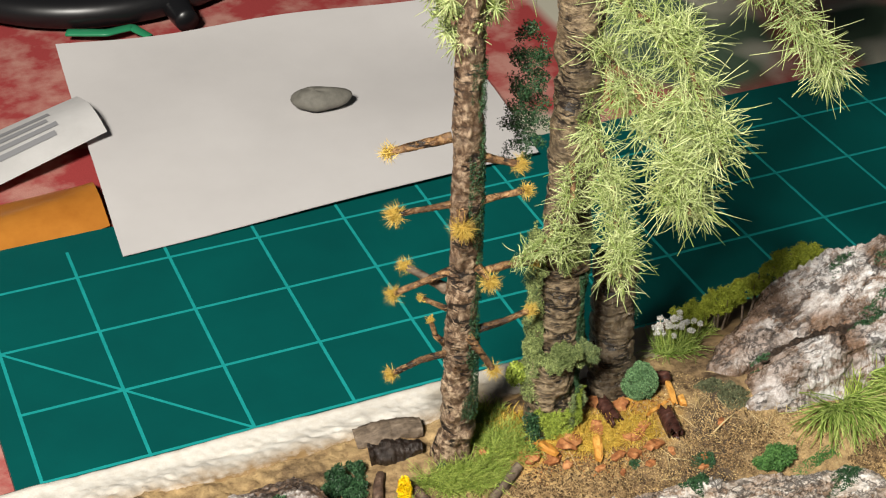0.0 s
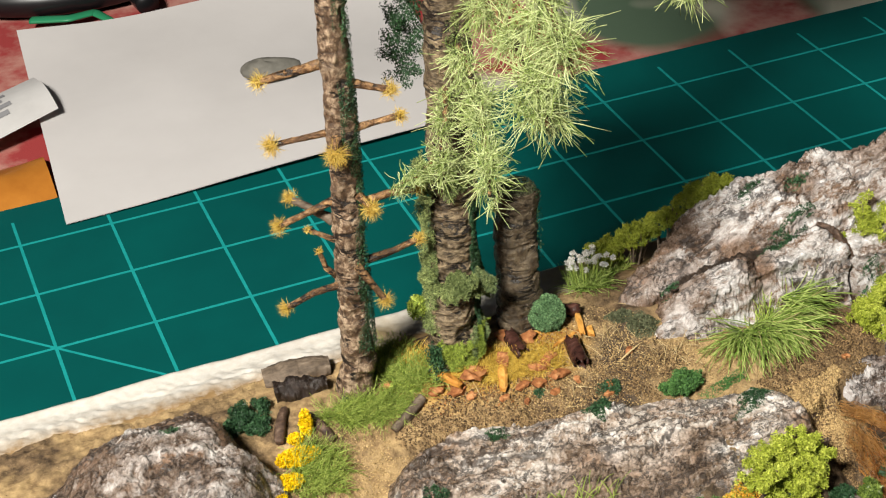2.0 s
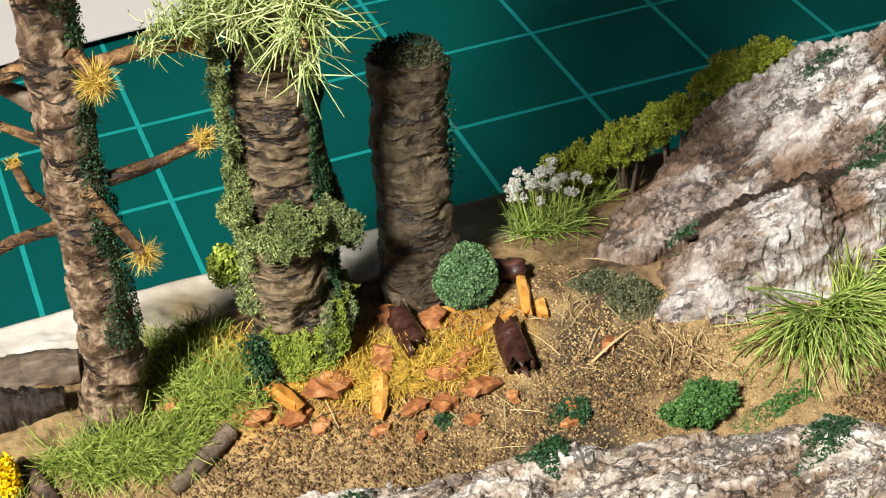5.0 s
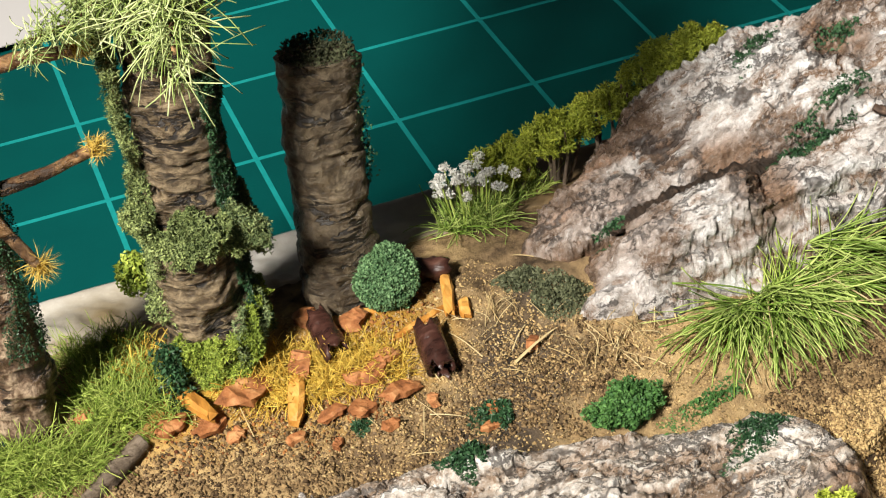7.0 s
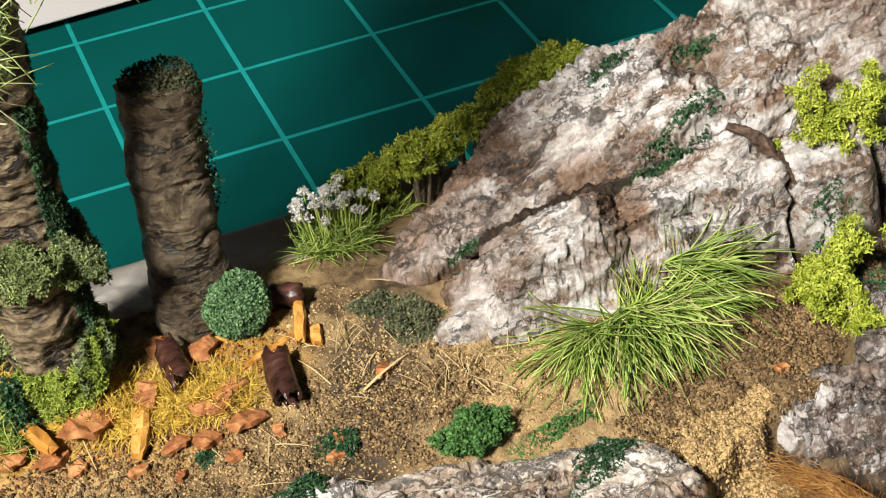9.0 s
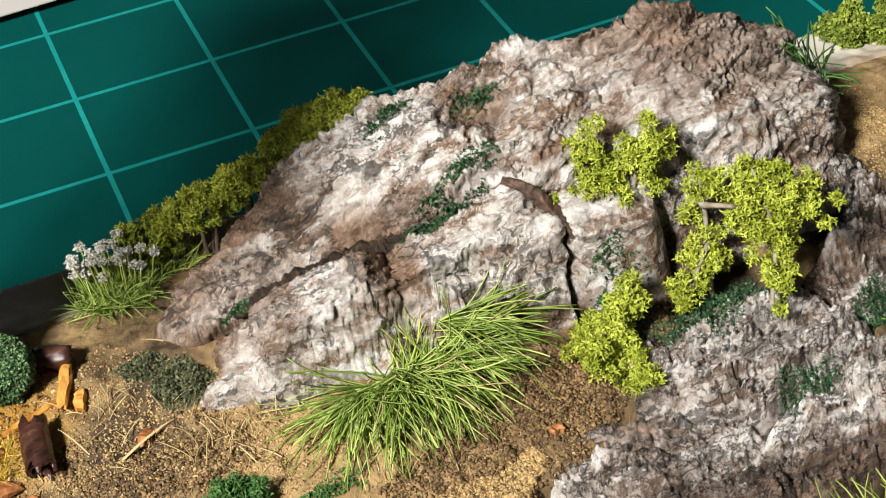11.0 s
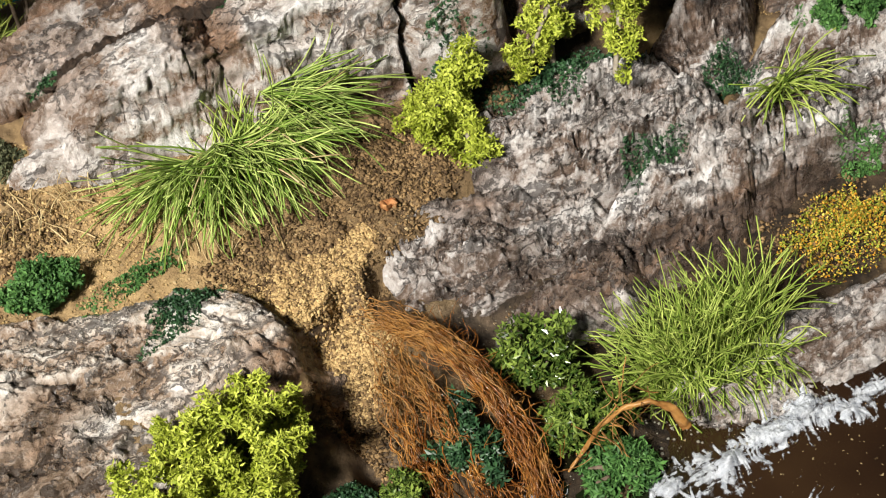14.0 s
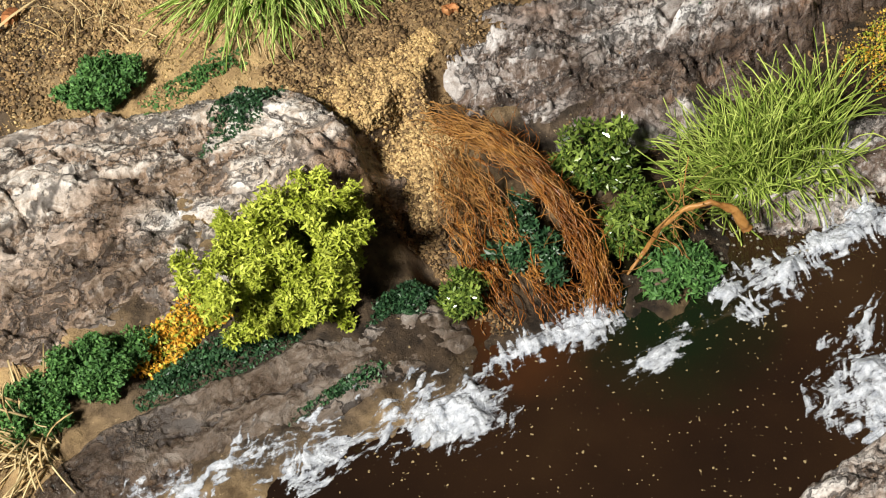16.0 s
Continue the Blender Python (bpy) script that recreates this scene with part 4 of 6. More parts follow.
slab("foot", 246, -152, 12, 7, 20, 15.5, 0.1, 0.5, M_rock_grey, 111.4, east, dome=2.5, amp=1.2, edge=0.4, grain=20, power=2.6, wob=0.14)
ledge = thing("rock", "low muddy ledge along the water", "rock", "bark rocks")
slab("slab", 150, -187.5, 25, 4.6, 2, 5.0, -0.012, 0.28, M_ledge, 121.4, ledge, dome=0.7, amp=0.5, edge=0.3, grain=4, power=3.4, wob=0.12)
near = thing("rock", "pinkish brown stone on the near bank", "rock", "bark rocks")
slab("face", 196, -227.5, 17, 8, 8, 12.5, 0.0, 0.1, M_rock_left, 131.4, near, dome=4.0, amp=0.9, edge=0.5, grain=10, power=2.4, wob=0.10)
shore = thing("rock", "wet grey rock under the grass by the water", "rock", "bark rocks")
slab("slab", 222, -187, 17, 5.5, 4, 4.2, 0.0, 0.35, M_rock_grey, 141.4, shore, dome=1.0, amp=0.8, edge=0.3, grain=0, power=3.0, wob=0.14)
# added dark tube, in place of the dark groove where the shelf ends
tagged(tube("root", [(190.6, -132.0, 37.2), (193.4, -134.0, 36.0), (196.3, -136.6, 31.6), (198.6, -138.8, 27.6), (200.2, -140.4, 24.2)], [0.4, 0.8, 0.9, 0.8, 0.4], M_twig, rings=140, seg=24, seed=3.0, lump=0.45, grain=2.0), "dark rough tube in place of the groove beside the shelf", "root")

bpy.context.view_layer.update()
GRAPH = bpy.context.evaluated_depsgraph_get()


def surf(x, y):
    """Height of soil or rock at places, found from straight above."""
    x, y = np.atleast_1d(np.asarray(x, float)), np.atleast_1d(np.asarray(y, float))
    out = np.empty(len(x))
    for k in range(len(x)):
        hit, place, *_ = scene.ray_cast(GRAPH, (x[k] * MM, y[k] * MM, 0.2), (0, 0, -1))
        out[k] = place.z / MM if hit else 0.0
    return out


def s1(x, y):
    return float(surf(x, y)[0])


# ---------------------------------------------------------------- slim bare tree with stubs
VIEW = np.array([-0.30, -0.95, 0.0])
slim = thing("bare_tree", "slim bare conifer with dead stubs and ochre tufts", "tree")
tube("trunk", [(79.8, -125, 15), (80.2, -125, 21), (81.6, -125.3, 30), (81.3, -125.3, 46), (82.0, -125.5, 66), (82.4, -125.6, 90), (82.4, -125.8, 118), (82.6, -126, 150)],
     [4.3, 3.9, 3.5, 3.0, 2.95, 2.9, 2.6, 2.0], M_bark_small, slim, seed=1.3, lump=0.16, rings=420, seg=64, grain=0.9, hoops=0.07)
a = rng.uniform(-0.95, 0.85, 17000)
z = rng.uniform(34, 118, 17000)
keep = vnoise(a * 2.2, z * 0.16, 3.0) + 0.35 * vnoise(a * 5, z * 0.6, 1.0) > -0.05 - 0.5 * np.exp(-((a / 0.4) ** 2))
a, z = a[keep] - 0.85, z[keep]
rr = np.interp(z, [30, 46, 66, 90, 118], [3.6, 3.3, 3.2, 3.1, 2.8]) + rng.uniform(-0.1, 0.7, len(a))
flakes("moss_strip", np.stack([np.interp(z, [30, 66, 118], [81.5, 82, 82.4]) + rr * np.cos(a), -125.5 + rr * np.sin(a), z], -1), 0.165, M_moss_dark, slim, "dark green moss strip")


def stub(p, q, r, tuft=2.2, lean=(0, 0, 0), n=70, mat=M_stub):
    p, q = np.array(p, float), np.array(q, float)
    s = tube("stub", [p, (p + q) / 2 + np.array(lean), q], [r * 1.25, r, r * 0.9], mat, slim, rings=22, seg=12, seed=float(p[2]), lump=0.16)
    d = unit(q - p)
    c = q + d * 0.2
    n = n * 3
    tips = c + unit(rng.normal(size=(n, 3)) + d * 0.5) * tuft * 1.15 * rng.uniform(0.6, 1.2, (n, 1))
    blades("tuft", np.repeat(c[None], n, 0) + rng.normal(size=(n, 3)) * 0.5, tips, 0.09, M_tuft, s, "ochre fibre tuft", 0.0)
    return s


stub((79.6, -124.6, 101.2), (68.5, -121.3, 98.6), 0.85)
stub((84.4, -126.6, 97.0), (91.5, -128.8, 94.8), 0.75)
stub((85.0, -126.7, 87.0), (93.0, -129.2, 88.8), 0.65, 1.9)
stub((79.6, -124.4, 86.0), (69.5, -121.6, 84.4), 0.6, 2.6, n=110)
stub((80.5, -128.0, 86.5), (79.3, -130.5, 84.6), 0.9, 2.8, n=120)
stub((79.6, -125.2, 70.9), (69.0, -121.5, 65.6), 0.7, 2.2)
stub((79.6, -123.2, 65.0), (72.5, -119.0, 69.6), 0.9, 2.0, mat=M_driftwood)
stub((84.0, -128.0, 72.4), (85.3, -130.8, 70.6), 0.8, 2.4, n=110)
stub((84.8, -126.6, 69.6), (96.0, -128.2, 70.6), 0.75, 1.6, (0, 0, 0.6))
stub((79.4, -123.8, 60.5), (74.6, -122.3, 63.4), 0.55, 0.9, n=30)
stub((79.4, -125.0, 51.6), (75.8, -123.9, 58.6), 0.6, 0.8, (-0.9, 0, -0.3), n=26)
stub((79.2, -125.2, 50.3), (68.2, -121.8, 45.6), 0.7, 1.9, (0, 0, 0.8))
stub((82.0, -128.4, 56.2), (86.6, -131.0, 48.2), 0.75, 2.2)
stub((85.0, -126.8, 55.8), (95.4, -128.8, 59.0), 0.7, 1.8, (0, 0, -0.5))
K = np.repeat(clumps(60, (83, -121, 128), (6.5, 8, 10), 46, 1.4), 24, 0)
K1 = unit(rng.normal(size=K.shape) + np.array([0, -0.2, -0.4])) * rng.uniform(1.8, 4.0, (len(K), 1))
fibres("crown_needles", np.stack([K, K + K1 * 0.5, K + K1 + (0, 0, -0.25)], 1), 0.17, M_needle, slim, "pale green needle spray")
flakes("crown_moss", clumps(1400, (82, -122, 126), (5, 6, 8), 40, 1.2), 0.35, M_moss_tree, slim)

# ---------------------------------------------------------------- old mossy tree
old = thing("old_tree", "thick mossy old tree with drooping needle sprays", "tree")
tube("trunk", [(103.5, -123, 15), (104.2, -123, 22), (104.6, -123.2, 40), (105.6, -123.4, 62), (106.2, -123.6, 90), (106, -123.6, 130), (106, -123, 165)],
     [6.6, 5.2, 4.9, 4.9, 4.6, 4.2, 3.4], M_bark_big, old, seed=4.2, lump=0.15, rings=460, seg=72, grain=0.9, hoops=0.03, joints=(12, 17, 21, 34, 38, 44, 49, 57, 66, 74))


def ring_moss(name, z0, z1, a0, a1, slope, n, thick, mat, size=0.42, drop=0.0):
    """Moss that clings round the trunk between two angles (degrees, from +x towards +y)."""
    n, size = int(n * 1.25), size * 0.95
    t = rng.uniform(0, 1, n)
    a = np.radians(a0 + (a1 - a0) * t)
    z = z0 + (z1 - z0) * rng.uniform(0, 1, n) + slope * (t - 0.5)
    z = z + 1.2 * vnoise(a * 2.4, z0, 7.0) + 0.9 * vnoise(a * 7.0, z0, 9.0)
    swell = thick * (0.55 + 0.6 * vnoise(a * 3, z * 0.25, z0)) * rng.uniform(0.1, 1, n) ** 0.6
    keep = vnoise(a * 2.5, z * 0.3, z0 + 4) > -0.55
    rr = 4.9 + swell
    P = np.stack([104.9 + rr * np.cos(a), -123.2 + rr * np.sin(a), z - drop * swell], -1)[keep]
    return antlers(name, P, size, mat, old)


ring_moss("moss_ring", 42, 47.5, -175, 40, -5, 9000, 3.6, M_moss_tree, 0.40, 0.6)
ring_moss("moss_ring", 42, 47, -60, 25, -3, 2600, 4.4, M_moss_grey, 0.40, 0.6)
ring_moss("moss_ring", 25, 31, -150, 20, 3, 5200, 3.0, M_moss_lime, 0.40, 0.6)
ring_moss("moss_ring", 26, 33, -80, 40, 2, 2600, 2.6, M_moss_grey, 0.36, 0.6)
ring_moss("moss_side", 31, 66, 140, 212, 0, 4200, 2.6, M_moss_tree, 0.40)
ring_moss("moss_side", 46, 68, -62, 35, 0, 6500, 1.3, M_moss_dark, 0.30)
ring_moss("moss_side", 30, 42, -50, 40, 0, 2600, 1.1, M_moss_dark, 0.30)
ring_moss("moss_side", 54, 66, -60, -10, 0, 900, 0.6, M_moss_grey, 0.30)
ring_moss("moss_collar", 68, 76, 150, 300, 4, 6000, 3.6, M_moss_tree, 0.42, 0.4)
ring_moss("moss_side", 78, 118, -100, 30, 0, 3200, 1.3, M_moss_tree, 0.36)
flakes("moss_clump", cloud(900, (97.2, -121, 36), (2.4, 2.2, 3.2)), 0.4, M_moss_lime, old, "bright lime moss clump")
flakes("moss_clump", clumps(9000, (100.5, -113.5, 100), (4.5, 4, 16), 110, 1.5), 0.24, M_moss_dark, old, "dark green hanging moss")
flakes("moss_trail", np.stack([98.2 + rng.normal(0, 0.8, 1400), -127 + rng.normal(0, 0.8, 1400) - np.linspace(0, 2.5, 1400), np.linspace(29, 20.5, 1400) + rng.normal(0, 0.3, 1400)], -1), 0.32, M_moss_dark, old)


def spray(path, reach, n, size=4.0, twig=0.7, mat=M_needle):
    """A drooping bough: a twig clad in star-shaped needle heads and crumbs of moss."""
    path = np.array(path, float)
    limb = tube("bough", path, np.linspace(twig, twig * 0.5, len(path)), M_stub, old, rings=30, seg=10)
    stars = max(12, n // 24)
    t = rng.uniform(0, len(path) - 1.001, stars)
    i = t.astype(int)
    f = (t - i)[:, None]
    c = path[i] * (1 - f) + path[i + 1] * f
    off = unit(rng.normal(size=(stars, 3))) * reach * rng.uniform(0.1, 1, (stars, 1)) ** 0.6 * np.array([0.9, 0.8, 1.0])
    heads = c + off
    k = np.repeat(np.arange(stars), 26)
    out_ = unit(rng.normal(size=(len(k), 3)) + (unit(off) * 0.9 + np.array([0.1, -0.1, -0.3]))[k])
    A = heads[k] + rng.normal(size=(len(k), 3)) * 0.8
    L = 1.25 * size * rng.uniform(0.3, 1.2, (len(k), 1)) * rng.uniform(0.75, 1.15, (stars, 1))[k]
    bend_ = rng.normal(size=(len(k), 3)) * 0.2 + np.array([0, 0, -0.06])
    P = np.stack([A + out_ * L * s + bend_ * L * s * s for s in (0, 0.35, 0.7, 1.0)], 1)
    fibres("needle_spray", P, 0.14, mat, limb, "pale green needles", 0.8)
    m = rng.integers(0, stars, n)
    antlers("moss", c[m] + off[m] * rng.uniform(0, 0.9, (len(m), 1)) + rng.normal(size=(len(m), 3)) * 0.9, 0.42, M_moss_tree, limb, "grey-green moss crumbs")
    return limb


spray([(107, -126, 101), (106.5, -138, 94), (104, -147, 86), (102.6, -151.5, 80)], 2.6, 1500, 3.6)
spray([(108, -126, 116), (111, -142, 110), (111.5, -153, 103), (112, -158, 96)], 4.8, 2000, 4.6)
spray([(108, -127, 128), (114, -146, 124), (115.5, -156, 113), (116, -160, 106)], 4.6, 1700, 4.6)
spray([(109, -125, 142), (126, -134, 135), (142, -141, 122), (150, -144, 110)], 3.2, 1500, 4.4)
spray([(103, -126, 80), (101.5, -129.5, 76), (101, -131, 73)], 1.6, 240, 2.8)
spray([(104, -127, 92), (101, -134, 88), (99.5, -133, 85)], 1.5, 200, 2.8)
spray([(101, -127, 76), (96, -130, 74.5), (91, -130.5, 74)], 1.0, 160, 3.0, 0.35)
spray([(104, -122, 138), (92, -116, 134), (82, -112, 126)], 6.0, 1500, 4.4)
# upper crown out of view, added to cast the shadow on the mat
for k in range(13):
    az, z, reach = 27.7 * k, 188 + 12 * (k % 3), 32 + 8 * math.sin(2.3 * k)
    c, s = math.cos(radians(az)), math.sin(radians(az))
    spray([(106, -123, z), (106 + 0.55 * reach * c, -123 + 0.55 * reach * s, z + 4), (106 + reach * c, -123 + reach * s, z - 4)], 7.5, 1500, 5.5)

# ---------------------------------------------------------------- broken stump, ball bush, logs and chips
stump = thing("stump", "tall dark broken stump with a mossy top", "stump")
tube("trunk", [(122.6, -117.3, 15), (122.8, -117.2, 23), (123.2, -115.4, 34), (124.0, -113.6, 43), (125.0, -111.6, 53.0)], [5.2, 4.9, 4.7, 4.75, 4.8], M_stump, stump, seed=9.1, lump=0.15, rings=260, seg=64, grain=0.5, hoops=0.04, joints=(11, 19, 26, 33))
a = rng.uniform(0, 2 * math.pi, 1500)
r = 4.6 * rng.uniform(0, 1, 1500) ** 0.5
flakes("top_moss", np.stack([125.0 + r * np.cos(a), -111.6 + r * np.sin(a), 53.2 + rng.uniform(0, 0.8, 1500)], -1), 0.3, M_mud_moss, stump, "dark moss on the broken top")
flakes("side_moss", np.stack([128.6 + rng.normal(0, 0.5, 500), -114.5 + rng.normal(0, 1.0, 500), rng.uniform(36, 54, 500)], -1), 0.28, M_moss_dark, stump)

g0 = s1(127, -122.5)
c_ = np.array([127.2, -122.4, g0 + 4.0])
d_ = unit(rng.normal(size=(13000, 3)))
rad = 4.15 * (1 + 0.10 * vnoise(d_[:, 0] * 3, d_[:, 1] * 3, d_[:, 2] * 3))[:, None] * rng.uniform(0.86, 1.03, (13000, 1))
tagged(flakes("ball_bush", c_ + d_ * rad, 0.24, M_ball), "round clipped-looking green turf bush", "bush")


def roll(label, p, q, r, seed, mat=M_log):
    """A curl of dark glossy bark: a rolled sheet with an open seam and ragged ends."""
    p, q = np.array(p, float), np.array(q, float)
    nu, nv = 16, 30
    d = unit(q - p)
    A = unit(np.cross(d, [0, 0, 1.0]))
    B = np.cross(A, d)
    V = []
    for i in range(nu):
        for j in range(nv):
            a = -0.7 + 5.9 * j / (nv - 1)
            k = r * (1 + 0.10 * float(vnoise(i * 0.3 + seed, j * 0.35, seed)) - 0.012 * j)
            t = i / (nu - 1) + 0.20 * float(vnoise(j * 0.5, seed, 2.0)) * (1 if i in (0, nu - 1) else 0)
            V.append(p + (q - p) * t + k * (math.cos(a) * A + math.sin(a) * B))
    V = np.array(V)
    F = grid_faces(nu, nv)
    n0 = len(V)
    mid = p + (q - p) * 0.5
    axis = np.repeat(np.linspace(0, 1, nu), nv)[:, None] * (q - p) + p
    inner = axis + (V - axis) * 0.72
    rimF = [(j, j + 1, n0 + j + 1, n0 + j) for j in range(nv - 1)] + [((nu - 1) * nv + j + 1, (nu - 1) * nv + j, n0 + (nu - 1) * nv + j, n0 + (nu - 1) * nv + j + 1) for j in range(nv - 1)]
    seam = [(i * nv, n0 + i * nv, n0 + (i + 1) * nv, (i + 1) * nv) for i in range(nu - 1)] + [(n0 + i * nv + nv - 1, i * nv + nv - 1, (i + 1) * nv + nv - 1, n0 + (i + 1) * nv + nv - 1) for i in range(nu - 1)]
    ob = link("bark_log", np.vstack([V, inner]), F.tolist() + (F[:, ::-1] + n0).tolist() + rimF + seam, mat)
    return tagged(ob, label, "log", "rolled bark logs")


def lie(x, y, r):
    return (x, y, s1(x, y) + r * 0.85)


roll("dark brown glossy curl of bark among orange chips", lie(117.5, -123.6, 1.9), lie(118.0, -130.1, 1.9), 1.9, 1.0)
roll("dark brown split curl of bark on the sandy soil", lie(129.3, -131.3, 2.0), lie(128.6, -137.8, 2.0), 2.0, 4.0)
roll("dark brown curl of bark behind the ball bush", lie(131.6, -119.5, 1.8), lie(135.6, -120.6, 1.8), 1.8, 7.0)
tagged(tube("bark_twig", [lie(92.6, -133.4, 0.8), lie(88.5, -136.0, 1.0), lie(84.0, -138.8, 0.8)], [0.9, 1.25, 0.9], M_driftwood, rings=40, seg=14, seed=2.0, lump=0.25), "short rough grey-brown bark twig in the grass", "twig", "bark twigs")
tagged(tube("bark_twig", [lie(63.9, -125.5, 0.9), lie(61.5, -130.5, 1.1), lie(60.0, -134.5, 0.9)], [0.9, 1.2, 1.0], M_twig, rings=40, seg=14, seed=5.0, lump=0.22), "short dark bark twig beside yellow flowers", "twig", "bark twigs")
tagged(tube("bark_twig", [lie(68.0, -129.5, 0.8), lie(69.6, -133.6, 1.0), lie(70.8, -137.8, 0.8)], [0.8, 1.1, 0.9], M_twig, rings=40, seg=14, seed=7.0, lump=0.22), "short dark bark twig leaning in the grass", "twig", "bark twigs")
tagged(tube("fallen_log", [(63.5, -111.5, 20.5), (70, -112.5, 21.6), (78, -113.8, 21.2)], [2.6, 3.2, 2.4], M_driftwood, rings=60, seg=24, seed=3.0, lump=0.14, squash=0.8), "grey-brown fallen log lying by the rim", "log")
tagged(tube("burnt_log", [lie(63.8, -119.4, 2.0), lie(69, -120.4, 2.2), lie(75, -121.6, 1.6)], [1.9, 2.4, 1.4], M_char, rings=90, seg=26, seed=6.0, lump=0.5), "lumpy dark charred log in front of it", "log")
for text, x, y, a, b, h, rot, tilt in (("bright yellow-orange splinter of wood", 134.0, -125.6, 7.6, 1.5, 1.2, -108, 0), ("short stubby orange splinter of wood", 135.2, -128.4, 3.6, 1.5, 1.6, -104, 0), ("thin orange splinter below the stump", 120.5, -120.3, 8.4, 0.9, 0.8, 14, 0),
                                       ("thin orange splinter below the ball bush", 129.2, -128.4, 8.0, 0.9, 0.8, 20, 0), ("thin brown splinter beside the chips", 124.4, -123.6, 5.0, 0.8, 0.7, -30, 0), ("long split orange splinter in the straw", 99.2, -129.8, 10.0, 2.1, 1.9, -70, 6),
                                       ("stubby orange splinter standing among chips", 111.0, -134.2, 6.4, 2.2, 1.8, 68, 10), ("short pale wood block among chips", 113.4, -129.6, 3.8, 2.9, 2.4, 60, 14)):
    tagged(chip("wood_splinter", x, y, a, b, h, rot, M_stick if "pale" not in text else M_chip, x * 0.3, z=s1(x, y), tilt=tilt, rag=0.18), text, "splinter", "wood splinters")
for x, y, a, b, rot in ((106.0, -131.0, 6.4, 3.4, 25), (123.2, -137.6, 4.4, 2.2, 10), (117.8, -138.2, 3.0, 2.2, 50), (114.4, -137.4, 3.0, 1.8, 0), (100.6, -133.4, 4.0, 2.4, 30),
                        (96.3, -132.3, 3.2, 2.2, 10), (87.2, -127.0, 2.4, 1.6, 20), (141.2, -136.0, 2.0, 1.4, 40), (132.8, -143.4, 1.8, 1.4, 0), (131.8, -145.2, 2.4, 0.9, 5), (120.8, -134.2, 3.6, 2.4, 35)):
    tagged(chip("bark_chip", x, y, a * 1.15, b * 1.15, 0.9 + 0.12 * b, rot, M_chip, x * 0.37, z=s1(x, y), tilt=12 * math.sin(x)), "rough orange-brown bark chip on the soil", "bark chip", "bark chips")
for x, y, a, b, rot in ((118.6, -133.4, 3.0, 2.0, 80), (123.2, -132.6, 3.2, 1.8, 15), (116.6, -121.6, 3.4, 2.2, 70), (121.4, -125.0, 3.6, 2.6, 20), (109.4, -139.0, 2.2, 1.2, 5), (103.0, -135.8, 2.0, 1.4, 40), (120.4, -141.2, 2.0, 1.4, 10),
                        (186.7, -153.1, 1.6, 1.2, 10), (113.8, -141.0, 1.6, 1.0, 30), (126.4, -139.8, 1.8, 1.2, 70)):
    tagged(chip("bark_chip", x, y, a * 1.15, b * 1.15, 0.9 + 0.12 * b, rot, M_chip, x * 0.37, z=s1(x, y), tilt=12 * math.sin(x)), "rough orange-brown bark chip on the soil", "bark chip", "bark chips")
tagged(chip("pebble", 131.8, -176.5, 2.6, 1.7, 1.6, 75, M_nut, 4.4, z=s1(131.8, -176.5)), "small reddish brown pebble in green turf", "pebble")
# loose grit and straw
P = np.vstack([on_ground(2600, 135, -140, 44, 16, -6), on_ground(900, 177, -152, 14, 8), on_ground(500, 74, -148, 12, 12)])
P[:, 2] = soil_z(P[:, 0], P[:, 1]) + 0.1
tagged(flakes("grit", P, 0.26, leafy("grit_grains", (0.10, 0.06, 0.03), (0.56, 0.42, 0.22))), "loose sandy grit and crumbs on the soil", "grit", kind="stuff")


def crumbs(label, P, size, mat):
    """Small broken lumps lying in the soil."""
    n = len(P)
    s = size * rng.uniform(0.45, 1.5, (n, 1, 1))
    B_ = np.array([(0, 0, 0.8), (0.9, 0, 0.1), (0.28, 0.85, 0.2), (-0.72, 0.52, 0.1), (-0.72, -0.52, 0.2), (0.28, -0.85, 0.0), (0, 0, -0.8)])
    T_ = [(0, 1, 2), (0, 2, 3), (0, 3, 4), (0, 4, 5), (0, 5, 1), (6, 2, 1), (6, 3, 2), (6, 4, 3), (6, 5, 4), (6, 1, 5)]
    V = (P[:, None] + s * (B_[None] + rng.normal(size=(n, 7, 3)) * 0.38)).reshape(-1, 3)
    F = (np.arange(n)[:, None, None] * 7 + np.array(T_)[None]).reshape(-1, 3)
    return tagged(link("soil_crumbs", V, F, mat), label, "soil crumbs", kind="stuff")


M_crumb = leafy("soil_crumb_brown", (0.05, 0.03, 0.016), (0.36, 0.235, 0.11), 0.85, 0.2)
M_crumb_sand = leafy("soil_crumb_sand", (0.27, 0.175, 0.075), (0.62, 0.45, 0.21), 0.85, 0.2, 0.7)
P = np.vstack([on_ground(13000, 135, -138, 46, 17, -6), on_ground(3200, 74, -148, 13, 13), on_ground(2600, 247, -126, 9, 12)])
P[:, 2] = soil_z(P[:, 0], P[:, 1])
crumbs("small sandy crumbs over the slope", P, 0.15, M_crumb_sand)
P = np.vstack([on_ground(6000, 178, -154, 16, 7, 15), on_ground(3500, 192, -148, 12, 5, 12), on_ground(3600, 176, -172, 6, 13), on_ground(2600, 140, -142, 14, 7), on_ground(5200, 106, -142, 24, 8, -6), on_ground(500, 204, -141, 7, 4), on_ground(500, 238, -157, 7, 6), on_ground(900, 236, -172, 12, 6), on_ground(400, 200, -171, 9, 4)])
P[:, 2] = soil_z(P[:, 0], P[:, 1])
crumbs("coarse broken crumbs of the collapsed bank", P, 0.23, M_crumb)
P = np.vstack([on_ground(5200, 176, -158, 9, 3.4, 15), on_ground(3600, 177, -165, 4.4, 8)])
